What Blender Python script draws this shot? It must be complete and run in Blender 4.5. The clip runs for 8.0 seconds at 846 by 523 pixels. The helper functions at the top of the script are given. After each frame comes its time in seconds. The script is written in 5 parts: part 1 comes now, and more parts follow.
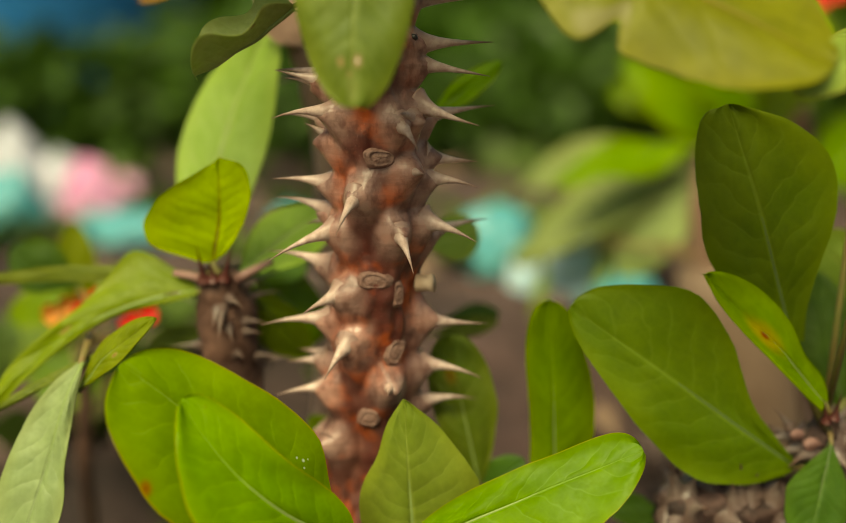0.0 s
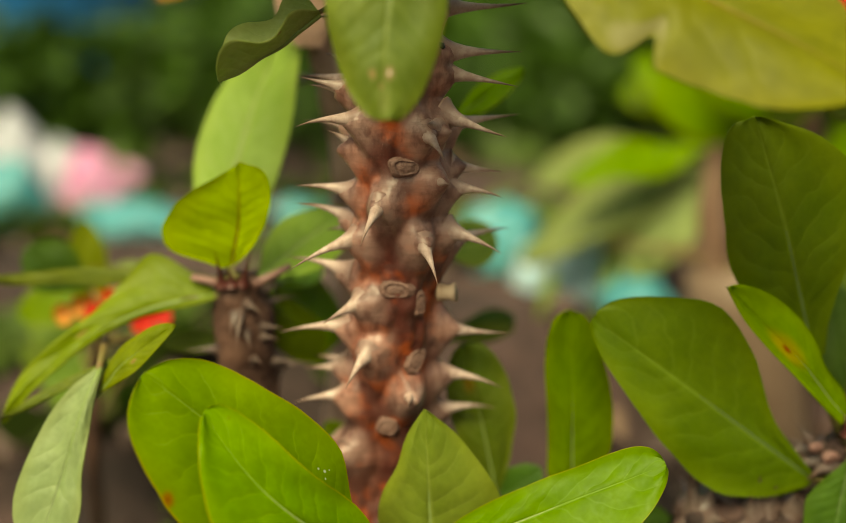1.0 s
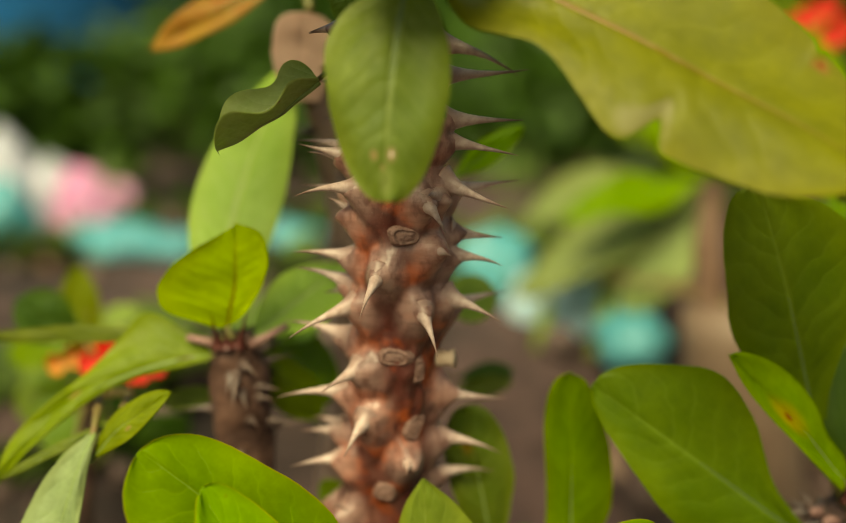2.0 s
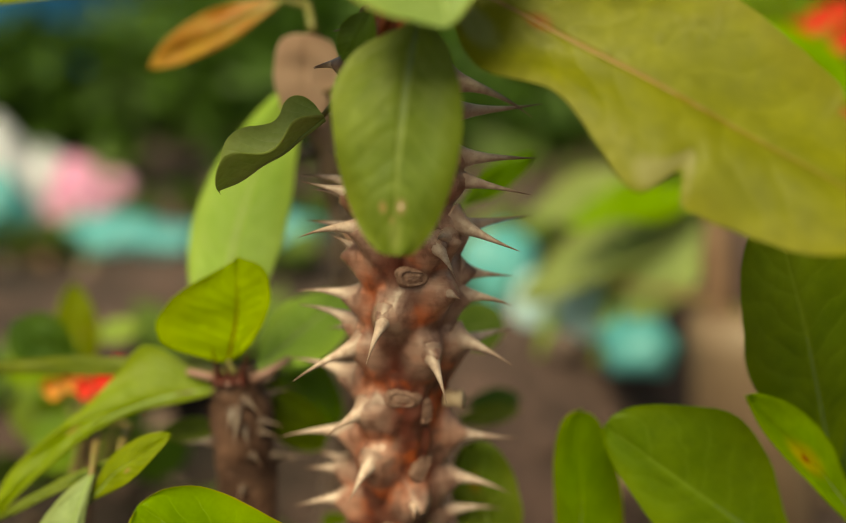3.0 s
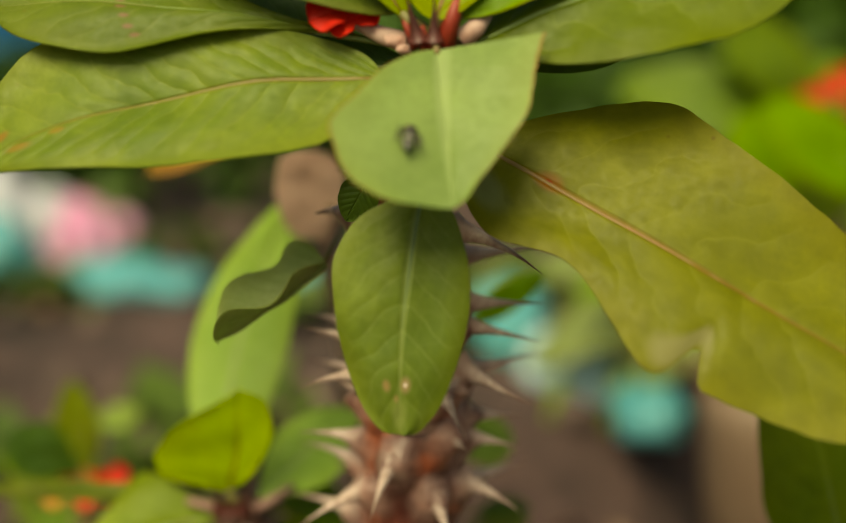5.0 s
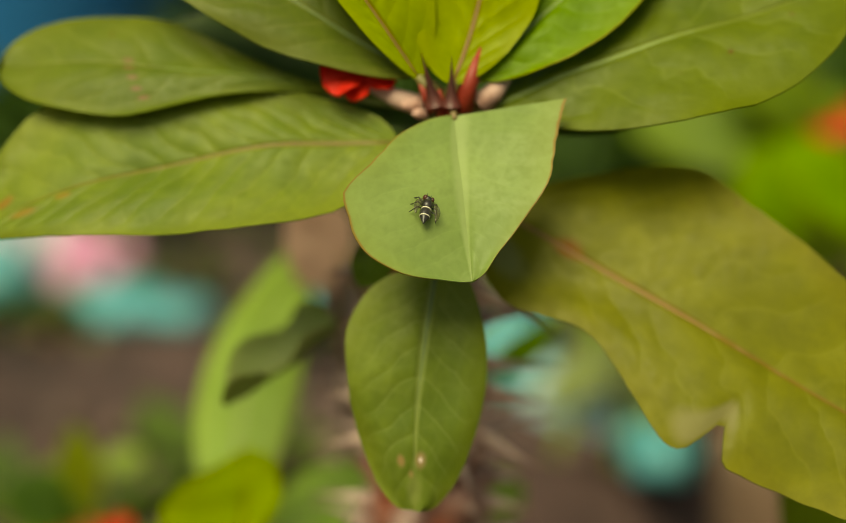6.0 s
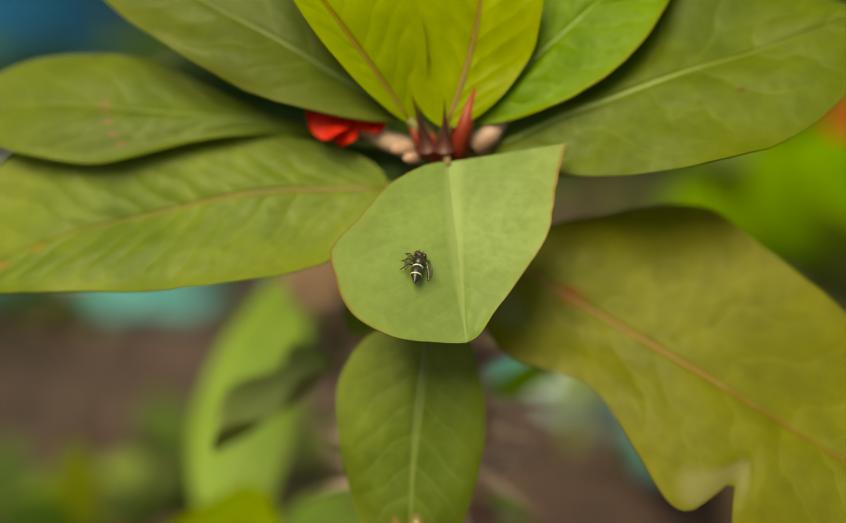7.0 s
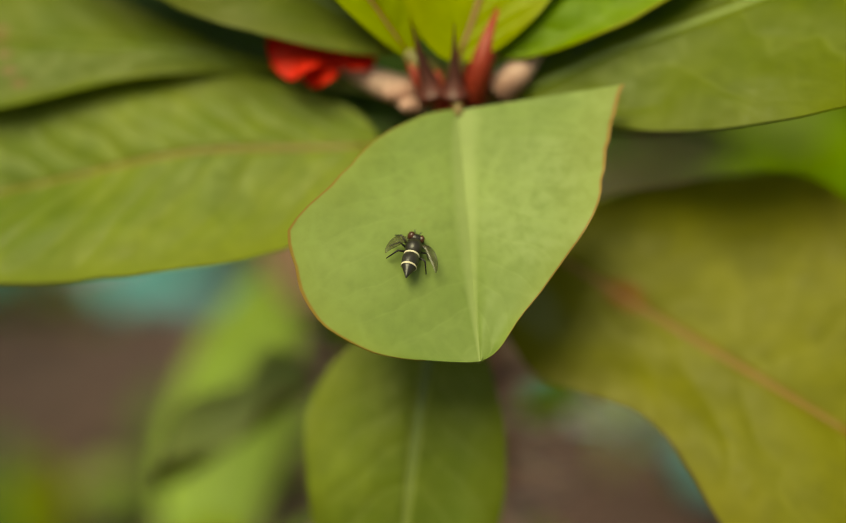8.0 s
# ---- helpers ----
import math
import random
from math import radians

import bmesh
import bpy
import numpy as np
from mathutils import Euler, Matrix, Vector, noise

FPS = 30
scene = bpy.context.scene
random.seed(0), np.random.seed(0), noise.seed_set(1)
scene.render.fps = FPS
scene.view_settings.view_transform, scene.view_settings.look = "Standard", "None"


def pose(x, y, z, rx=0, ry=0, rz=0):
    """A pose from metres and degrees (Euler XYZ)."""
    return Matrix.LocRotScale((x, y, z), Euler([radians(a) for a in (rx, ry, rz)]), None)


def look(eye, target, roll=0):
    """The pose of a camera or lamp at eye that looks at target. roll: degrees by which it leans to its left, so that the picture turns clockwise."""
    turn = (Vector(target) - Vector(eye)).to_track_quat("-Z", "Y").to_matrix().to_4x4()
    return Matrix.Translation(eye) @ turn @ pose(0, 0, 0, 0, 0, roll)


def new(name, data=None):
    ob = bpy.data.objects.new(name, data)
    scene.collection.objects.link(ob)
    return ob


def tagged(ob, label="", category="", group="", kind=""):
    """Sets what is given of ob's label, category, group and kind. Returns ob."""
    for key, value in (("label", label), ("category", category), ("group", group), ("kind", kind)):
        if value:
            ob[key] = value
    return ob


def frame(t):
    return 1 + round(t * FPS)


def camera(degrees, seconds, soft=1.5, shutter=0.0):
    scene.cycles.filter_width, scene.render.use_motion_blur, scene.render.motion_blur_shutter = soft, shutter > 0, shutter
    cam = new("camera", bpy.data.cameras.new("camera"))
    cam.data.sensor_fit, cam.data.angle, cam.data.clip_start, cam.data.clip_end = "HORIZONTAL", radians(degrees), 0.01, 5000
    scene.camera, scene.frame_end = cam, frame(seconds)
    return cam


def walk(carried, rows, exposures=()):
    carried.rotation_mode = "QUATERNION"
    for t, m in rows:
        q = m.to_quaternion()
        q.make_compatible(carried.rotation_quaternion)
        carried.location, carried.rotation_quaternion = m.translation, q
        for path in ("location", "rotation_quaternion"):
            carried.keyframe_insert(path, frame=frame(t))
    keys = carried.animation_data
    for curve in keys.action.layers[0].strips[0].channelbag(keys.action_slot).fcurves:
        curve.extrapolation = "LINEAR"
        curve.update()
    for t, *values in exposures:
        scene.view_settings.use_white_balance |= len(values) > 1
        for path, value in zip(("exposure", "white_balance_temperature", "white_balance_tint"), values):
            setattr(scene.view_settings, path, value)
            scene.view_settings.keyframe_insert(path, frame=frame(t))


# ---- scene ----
cam = camera(40.0, 8.0, soft=0.5)
PATH = [
    (0.0, (0.00699, -0.00796, 0.25072), (0.00042, 0.23777, 0.20517), -0.62),
    (0.5, (0.00334, -0.00722, 0.24950), (-0.00223, 0.23822, 0.20234), -0.24),
    (1.0, (0.00003, -0.00539, 0.25558), (-0.00442, 0.23977, 0.20680), 0.19),
    (1.5, (-0.00145, -0.00264, 0.26226), (-0.00506, 0.24229, 0.21226), 0.42),
    (1.7, (-0.00193, -0.00181, 0.26557), (-0.00468, 0.24326, 0.21627), 0.40),
    (2.8, (-0.00370, 0.00948, 0.28004), (-0.00480, 0.25313, 0.22408), 0.76),
    (3.0, (-0.00486, 0.01115, 0.28282), (-0.00614, 0.25456, 0.22583), 0.71),
    (3.5, (-0.00404, 0.01510, 0.29038), (-0.00763, 0.25854, 0.23359), 0.50),
    (4.0, (-0.00249, 0.01848, 0.29422), (-0.00747, 0.26195, 0.23767), 0.42),
    (4.5, (-0.00141, 0.02252, 0.29986), (-0.00652, 0.26586, 0.24279), 0.69),
    (4.7, (-0.00319, 0.02400, 0.30506), (-0.00635, 0.26663, 0.24488), 0.63),
    (5.8, (-0.00615, 0.03168, 0.31620), (-0.01006, 0.27464, 0.25741), 0.24),
    (6.0, (-0.00730, 0.03324, 0.31836), (-0.01062, 0.27641, 0.26042), 0.70),
    (6.5, (-0.01090, 0.03829, 0.32934), (-0.01445, 0.27961, 0.26412), 0.20),
    (7.0, (-0.00435, 0.04540, 0.32990), (-0.01093, 0.28616, 0.26287), -0.04),
    (7.5, (-0.00422, 0.06829, 0.32406), (-0.01402, 0.30838, 0.25507), 0.20),
    (8.0, (-0.00126, 0.08922, 0.31763), (-0.01656, 0.32879, 0.24784), 0.07),
]
walk(cam, [(t, look(eye, target, roll)) for t, eye, target, roll in PATH], [(0.0, 0.60, 10000, -14), (3.0, 0.55, 10000, -14), (4.5, 0.42, 10000, -14), (6.0, 0.32, 10000, -14), (8.0, 0.26, 10000, -14)])
# a close lens with little depth of field; the focus is pulled from the stem to the leaf with the fly
cam.data.dof.use_dof = True
cam.data.dof.aperture_fstop = 4.8
focus = new("focus_point")
focus.empty_display_size = 0.005
cam.data.dof.focus_object = focus

GROUND = 0.06
SUN_TILT, SUN_TURN = 51.0, 200.0

# ---- light: bright open shade under a hazy sky ----
world = bpy.data.worlds.new("sky")
scene.world = world
world.use_nodes = True
wn = world.node_tree.nodes
sky = wn.new("ShaderNodeTexSky")
sky.sky_type = "NISHITA"
sky.sun_disc = False
sky.sun_elevation, sky.sun_rotation = radians(SUN_TILT), radians(SUN_TURN)
sky.dust_density = 3.0
world.node_tree.links.new(sky.outputs[0], wn["Background"].inputs[0])
wn["Background"].inputs[1].default_value = 0.082
sun_data = bpy.data.lights.new("sun", "SUN")
sun_data.energy, sun_data.angle, sun_data.color = 3.3, radians(34), (1.0, 0.95, 0.86)
sun = new("sun", sun_data)
az = radians(SUN_TURN)
sun.matrix_world = look((0, 0, 3), (-math.sin(az) * math.cos(radians(SUN_TILT)), -math.cos(az) * math.cos(radians(SUN_TILT)), 3 - math.sin(radians(SUN_TILT))))


# ---- materials ----
def nodes_of(name):
    m = bpy.data.materials.new(name)
    m.use_nodes = True
    t = m.node_tree
    return m, t, t.nodes["Principled BSDF"], t.nodes["Material Output"]


def node(t, kind, **values):
    n = t.nodes.new(kind)
    for key, value in values.items():
        if key in n.inputs:
            n.inputs[key].default_value = value
    return n


def maths(t, op, a, b=None, c=None):
    n = t.nodes.new("ShaderNodeMath")
    n.operation = op
    for i, v in enumerate((a, b, c)):
        if v is None:
            continue
        if isinstance(v, (int, float)):
            n.inputs[i].default_value = v
        else:
            t.links.new(v, n.inputs[i])
    return n.outputs[0]


def ramp(t, value, lo, hi, to_lo=0.0, to_hi=1.0):
    n = t.nodes.new("ShaderNodeMapRange")
    n.interpolation_type = "SMOOTHSTEP"
    t.links.new(value, n.inputs[0])
    for i, v in zip((1, 2, 3, 4), (lo, hi, to_lo, to_hi)):
        n.inputs[i].default_value = v
    return n.outputs[0]


def mix(t, factor, a, b):
    n = t.nodes.new("ShaderNodeMix")
    n.data_type = "RGBA"
    for socket, v in ((n.inputs[0], factor), (n.inputs[6], a), (n.inputs[7], b)):
        if isinstance(v, (int, float)):
            socket.default_value = v
        elif isinstance(v, tuple):
            socket.default_value = (*v, 1)
        else:
            t.links.new(v, socket)
    return n.outputs[2]


def noise_of(t, scale, detail=3.0, rough=0.55, coords=None):
    n = node(t, "ShaderNodeTexNoise", Scale=scale, Detail=detail, Roughness=rough)
    if coords is None:
        coords = t.nodes.new("ShaderNodeTexCoord").outputs["Object"]
    t.links.new(coords, n.inputs["Vector"])
    return n.outputs["Fac"]


def relief(t, height, strength, distance):
    b = node(t, "ShaderNodeBump", Strength=strength, Distance=distance)
    t.links.new(height, b.inputs["Height"])
    return b.outputs[0]


def leaf_material(name, base, light, vein, edge=None, rib=0.05, rib_colour=None, lateral=9.0, glow=0.35, blotches=(), rough=0.46, deep=0.34, mottle=0.6, veins=0.26):
    """A leaf blade. UV: u from base to tip, v across."""
    m, t, bsdf, out = nodes_of(name)
    uv = t.nodes.new("ShaderNodeUVMap")
    sep = t.nodes.new("ShaderNodeSeparateXYZ")
    t.links.new(uv.outputs[0], sep.inputs[0])
    u, v = sep.outputs[0], sep.outputs[1]
    across = maths(t, "ABSOLUTE", maths(t, "MULTIPLY", maths(t, "SUBTRACT", v, 0.5), 2.0))
    info = t.nodes.new("ShaderNodeObjectInfo")
    coords = t.nodes.new("ShaderNodeTexCoord").outputs["Object"]
    wob = noise_of(t, 120.0, 2.0, 0.5, coords)
    broad = noise_of(t, 42.0, 3.0, 0.6, coords)
    fine = noise_of(t, 900.0, 3.0, 0.6, coords)
    patch = noise_of(t, 230.0, 4.0, 0.65, coords)
    col = mix(t, ramp(t, broad, 0.32, 0.70), base, light)
    col = mix(t, ramp(t, patch, 0.42, 0.68, 0.0, 0.42 * mottle), col, tuple(c * 0.62 for c in base))
    col = mix(t, ramp(t, patch, 0.30, 0.46, 0.30 * mottle, 0.0), col, tuple(c * 1.3 for c in light))
    col = mix(t, ramp(t, fine, 0.35, 0.8, 0.0, 0.22), col, tuple(c * 0.55 for c in base))
    col = mix(t, ramp(t, maths(t, "ADD", across, maths(t, "MULTIPLY", wob, 0.5)), 0.75, 1.35, 0.0, 0.22), col, tuple(c * k for c, k in zip(light, (1.3, 1.08, 0.75))))
    # side veins leave the midrib at a slant
    phase = maths(t, "ADD", maths(t, "MULTIPLY", maths(t, "SUBTRACT", u, maths(t, "MULTIPLY", across, 0.22)), lateral), maths(t, "MULTIPLY", wob, 1.5))
    wave = maths(t, "ABSOLUTE", maths(t, "SINE", maths(t, "MULTIPLY", phase, math.pi)))
    lines = maths(t, "MULTIPLY", ramp(t, wave, 0.0, 0.24, 1.0, 0.0), ramp(t, across, 0.55, 0.98, 1.0, 0.0))
    net = node(t, "ShaderNodeTexVoronoi", Scale=260.0)
    net.feature = "DISTANCE_TO_EDGE"
    t.links.new(coords, net.inputs["Vector"])
    mesh_lines = ramp(t, net.outputs[0], 0.0, 0.10, 1.0, 0.0)
    col = mix(t, maths(t, "MULTIPLY", mesh_lines, 0.08), col, vein)
    col = mix(t, maths(t, "MULTIPLY", lines, veins), col, vein)
    ribw = maths(t, "MULTIPLY", maths(t, "SUBTRACT", 1.15, u), rib)
    rmask = ramp(t, maths(t, "DIVIDE", across, ribw), 0.5, 1.6, 1.0, 0.0)
    col = mix(t, maths(t, "MULTIPLY", rmask, 0.55), col, rib_colour or vein)
    for (bu, bv, size), halo, core in blotches:
        du, dv = maths(t, "SUBTRACT", u, bu), maths(t, "MULTIPLY", maths(t, "SUBTRACT", v, bv), 0.6)
        away = maths(t, "SQRT", maths(t, "ADD", maths(t, "MULTIPLY", du, du), maths(t, "MULTIPLY", dv, dv)))
        away = maths(t, "ADD", away, maths(t, "MULTIPLY", maths(t, "SUBTRACT", wob, 0.5), size * 0.7))
        col = mix(t, ramp(t, away, size * 0.5, size * 1.5, 0.8, 0.0), col, halo)
        if core:
            col = mix(t, ramp(t, away, size * 0.16, size * 0.42, 1.0, 0.0), col, core)
    # small brown specks and wear
    specks = node(t, "ShaderNodeTexVoronoi", Scale=210.0)
    t.links.new(coords, specks.inputs["Vector"])
    rare = maths(t, "MULTIPLY", ramp(t, specks.outputs["Distance"], 0.05, 0.13, 1.0, 0.0), ramp(t, broad, 0.58, 0.66))
    col = mix(t, maths(t, "MULTIPLY", rare, 0.7), col, (0.16, 0.07, 0.02))
    if edge:
        col = mix(t, ramp(t, maths(t, "ADD", across, maths(t, "MULTIPLY", wob, 0.03)), 0.987, 1.0, 0.0, 0.6), col, edge)
    hue = t.nodes.new("ShaderNodeHueSaturation")
    t.links.new(col, hue.inputs["Color"])
    t.links.new(maths(t, "MULTIPLY_ADD", info.outputs["Random"], 0.02, 0.485), hue.inputs["Hue"])
    t.links.new(maths(t, "MULTIPLY_ADD", info.outputs["Random"], 0.3, 0.82), hue.inputs["Value"])
    hue.inputs["Saturation"].default_value = 1.10
    col = hue.outputs[0]
    t.links.new(col, bsdf.inputs["Base Color"])
    t.links.new(ramp(t, fine, 0.2, 0.8, rough - 0.06, rough + 0.12), bsdf.inputs["Roughness"])
    bsdf.inputs["Specular IOR Level"].default_value = 0.22
    height = maths(t, "ADD", maths(t, "MULTIPLY", maths(t, "MULTIPLY", wave, ramp(t, across, 0.6, 1.0, 1.0, 0.0)), 0.32), maths(t, "MULTIPLY_ADD", patch, 0.2, maths(t, "MULTIPLY", broad, 0.7)))
    height = maths(t, "ADD", height, maths(t, "MULTIPLY", rmask, -0.5))
    bump = relief(t, height, deep, 0.0010)
    t.links.new(bump, bsdf.inputs["Normal"])
    tr = t.nodes.new("ShaderNodeBsdfTranslucent")
    t.links.new(mix(t, 0.5, col, (0.35, 0.5, 0.02)), tr.inputs[0])
    t.links.new(bump, tr.inputs["Normal"])
    both = t.nodes.new("ShaderNodeMixShader")
    both.inputs[0].default_value = glow
    t.links.new(bsdf.outputs[0], both.inputs[1])
    t.links.new(tr.outputs[0], both.inputs[2])
    t.links.new(both.outputs[0], out.inputs[0])
    return m


RED_RIB = (0.30, 0.10, 0.03)
leaf_green = leaf_material("leaf green", (0.100, 0.165, 0.020), (0.155, 0.225, 0.030), (0.23, 0.32, 0.06))
leaf_bright = leaf_material("leaf bright green", (0.145, 0.265, 0.020), (0.215, 0.345, 0.028), (0.30, 0.44, 0.10), edge=(0.42, 0.32, 0.05), glow=0.42)
leaf_low = leaf_material("low green leaf", (0.115, 0.205, 0.018), (0.170, 0.270, 0.025), (0.24, 0.35, 0.08), edge=(0.36, 0.30, 0.05), glow=0.4)
# dew drops are flat near-white spots, their glint painted into the colour
leaf_drops = leaf_material("dewy bright leaf", (0.145, 0.265, 0.020), (0.215, 0.345, 0.028), (0.30, 0.44, 0.10), edge=(0.42, 0.32, 0.05), glow=0.42, blotches=(((0.31, 0.235, 0.006), (0.8, 0.85, 0.7), None), ((0.335, 0.26, 0.004), (0.8, 0.85, 0.7), None), ((0.29, 0.27, 0.004), (0.8, 0.85, 0.7), None), ((0.30, 0.20, 0.003), (0.8, 0.85, 0.7), None), ((0.70, 0.97, 0.025), (0.34, 0.12, 0.02), (0.22, 0.05, 0.01))))
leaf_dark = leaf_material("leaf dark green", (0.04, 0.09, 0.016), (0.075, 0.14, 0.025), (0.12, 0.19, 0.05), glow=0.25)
# green leaf painted pale in place of the sky light on its upper face
leaf_curl = leaf_material("curled leaf", (0.29, 0.36, 0.12), (0.44, 0.50, 0.23), (0.50, 0.55, 0.28), glow=0.45, rough=0.35, blotches=(((0.40, 0.90, 0.03), (0.26, 0.13, 0.06), (0.5, 0.3, 0.2)),))
leaf_pale = leaf_material("leaf pale green", (0.21, 0.31, 0.07), (0.29, 0.38, 0.10), (0.38, 0.46, 0.17), edge=(0.36, 0.13, 0.05), rib=0.07, glow=0.3)
leaf_bee = leaf_material("soft pale leaf", (0.195, 0.255, 0.088), (0.255, 0.32, 0.118), (0.34, 0.41, 0.17), edge=(0.26, 0.07, 0.025), rib=0.10, rib_colour=(0.36, 0.42, 0.20), glow=0.3, deep=0.10, mottle=0.3, veins=0.10)
# light falling on and through these leaves is brightened into the base colour
leaf_lit = leaf_material("lit bright leaf", (0.33, 0.53, 0.12), (0.40, 0.60, 0.155), (0.58, 0.68, 0.30), rib=0.09, glow=0.3)
leaf_olive = leaf_material("leaf olive", (0.105, 0.152, 0.026), (0.16, 0.20, 0.038), (0.26, 0.28, 0.09), glow=0.3)
leaf_streak = leaf_material("olive leaf with a rusty streak", (0.105, 0.152, 0.026), (0.16, 0.20, 0.038), (0.26, 0.28, 0.09), glow=0.3, blotches=tuple(((u, v, 0.013), (0.27, 0.15, 0.09), None) for u, v in ((0.68, 0.46), (0.67, 0.56), (0.655, 0.66), (0.64, 0.76), (0.62, 0.84))))
leaf_long = leaf_material("long olive leaf", (0.15, 0.20, 0.022), (0.21, 0.26, 0.035), (0.28, 0.31, 0.08), glow=0.3, blotches=(((0.55, 0.30, 0.03), (0.36, 0.26, 0.10), (0.20, 0.08, 0.03)),))
leaf_mid = leaf_material("mid green leaf", (0.17, 0.235, 0.045), (0.24, 0.30, 0.065), (0.30, 0.36, 0.10), glow=0.3)
leaf_wrinkled = leaf_material("wrinkled leaf", (0.092, 0.142, 0.016), (0.145, 0.195, 0.025), (0.24, 0.30, 0.07), glow=0.3, deep=0.6, lateral=6.0)
leaf_yellow = leaf_material("leaf yellow green", (0.38, 0.54, 0.028), (0.46, 0.60, 0.040), (0.42, 0.54, 0.04), rib_colour=(0.24, 0.11, 0.03), rib=0.045, glow=0.28)
leaf_young = leaf_material("young leaf", (0.30, 0.38, 0.015), (0.38, 0.45, 0.03), (0.40, 0.42, 0.06), rib_colour=RED_RIB, rib=0.06, glow=0.45)
leaf_rib = leaf_material("leaf with red midrib", (0.125, 0.170, 0.033), (0.20, 0.235, 0.046), (0.28, 0.30, 0.07), rib_colour=(0.27, 0.19, 0.055), rib=0.035, glow=0.3, deep=0.55, lateral=13.0, mottle=0.8, blotches=(((0.90, 0.62, 0.030), (0.27, 0.17, 0.05), None), ((0.95, 0.40, 0.022), (0.27, 0.13, 0.04), None), ((0.80, 0.56, 0.018), (0.27, 0.18, 0.05), None)))
leaf_broad = leaf_material("broad yellowish leaf", (0.185, 0.200, 0.026), (0.245, 0.258, 0.036), (0.29, 0.31, 0.06), rib_colour=(0.31, 0.17, 0.05), rib=0.035, glow=0.36, deep=0.34, mottle=0.9, blotches=(((0.19, 0.50, 0.03), (0.34, 0.16, 0.04), (0.36, 0.03, 0.015)), ((0.56, 0.10, 0.045), (0.36, 0.34, 0.16), None), ((0.07, 0.22, 0.07), (0.26, 0.29, 0.14), None), ((0.80, 0.93, 0.02), (0.36, 0.20, 0.06), (0.30, 0.06, 0.02))))
leaf_spot = leaf_material("leaf with pale spots", (0.095, 0.135, 0.026), (0.17, 0.21, 0.042), (0.27, 0.31, 0.11), rib=0.07, glow=0.3, blotches=(((0.80, 0.555, 0.030), (0.32, 0.22, 0.12), (0.80, 0.66, 0.58)), ((0.81, 0.36, 0.022), (0.32, 0.20, 0.10), None), ((0.86, 0.46, 0.014), (0.32, 0.20, 0.10), None), ((0.93, 0.5, 0.06), (0.22, 0.25, 0.08), None)))
leaf_blotch = leaf_material("blotched leaf", (0.20, 0.36, 0.03), (0.28, 0.44, 0.04), (0.26, 0.36, 0.08), glow=0.4, blotches=(((0.56, 0.56, 0.12), (0.60, 0.48, 0.03), (0.34, 0.05, 0.01)),))
leaf_blotch2 = leaf_material("specked olive leaf", (0.09, 0.13, 0.02), (0.15, 0.18, 0.035), (0.2, 0.22, 0.06), glow=0.3, blotches=(((0.75, 0.6, 0.06), (0.22, 0.14, 0.03), (0.14, 0.06, 0.02)),))
leaf_grey = leaf_material("grey green leaf", (0.24, 0.32, 0.145), (0.31, 0.385, 0.19), (0.36, 0.43, 0.24), glow=0.25, deep=0.6, lateral=7.0)


# pale leaf, its colour lifted further to offset shade from the leaves above
leaf_far = leaf_material("brightened pale leaf", (0.30, 0.37, 0.14), (0.38, 0.45, 0.20), (0.36, 0.43, 0.20), glow=0.5)


def plain(name, a, b, scale=200.0, rough=0.6, bump=0.3, distance=0.001, metal=0.0, glow=0.0):
    m, t, bsdf, out = nodes_of(name)
    f = noise_of(t, scale, 5.0, 0.62)
    g = noise_of(t, scale * 0.17, 3.0, 0.5)
    col = mix(t, ramp(t, maths(t, "MULTIPLY_ADD", g, 0.6, maths(t, "MULTIPLY", f, 0.4)), 0.33, 0.67), a, b)
    t.links.new(col, bsdf.inputs["Base Color"])
    bsdf.inputs["Roughness"].default_value = rough
    bsdf.inputs["Metallic"].default_value = metal
    t.links.new(relief(t, f, bump, distance), bsdf.inputs["Normal"])
    if glow:
        tr = t.nodes.new("ShaderNodeBsdfTranslucent")
        t.links.new(col, tr.inputs[0])
        both = t.nodes.new("ShaderNodeMixShader")
        both.inputs[0].default_value = glow
        t.links.new(bsdf.outputs[0], both.inputs[1])
        t.links.new(tr.outputs[0], both.inputs[2])
        t.links.new(both.outputs[0], out.inputs[0])
    return m


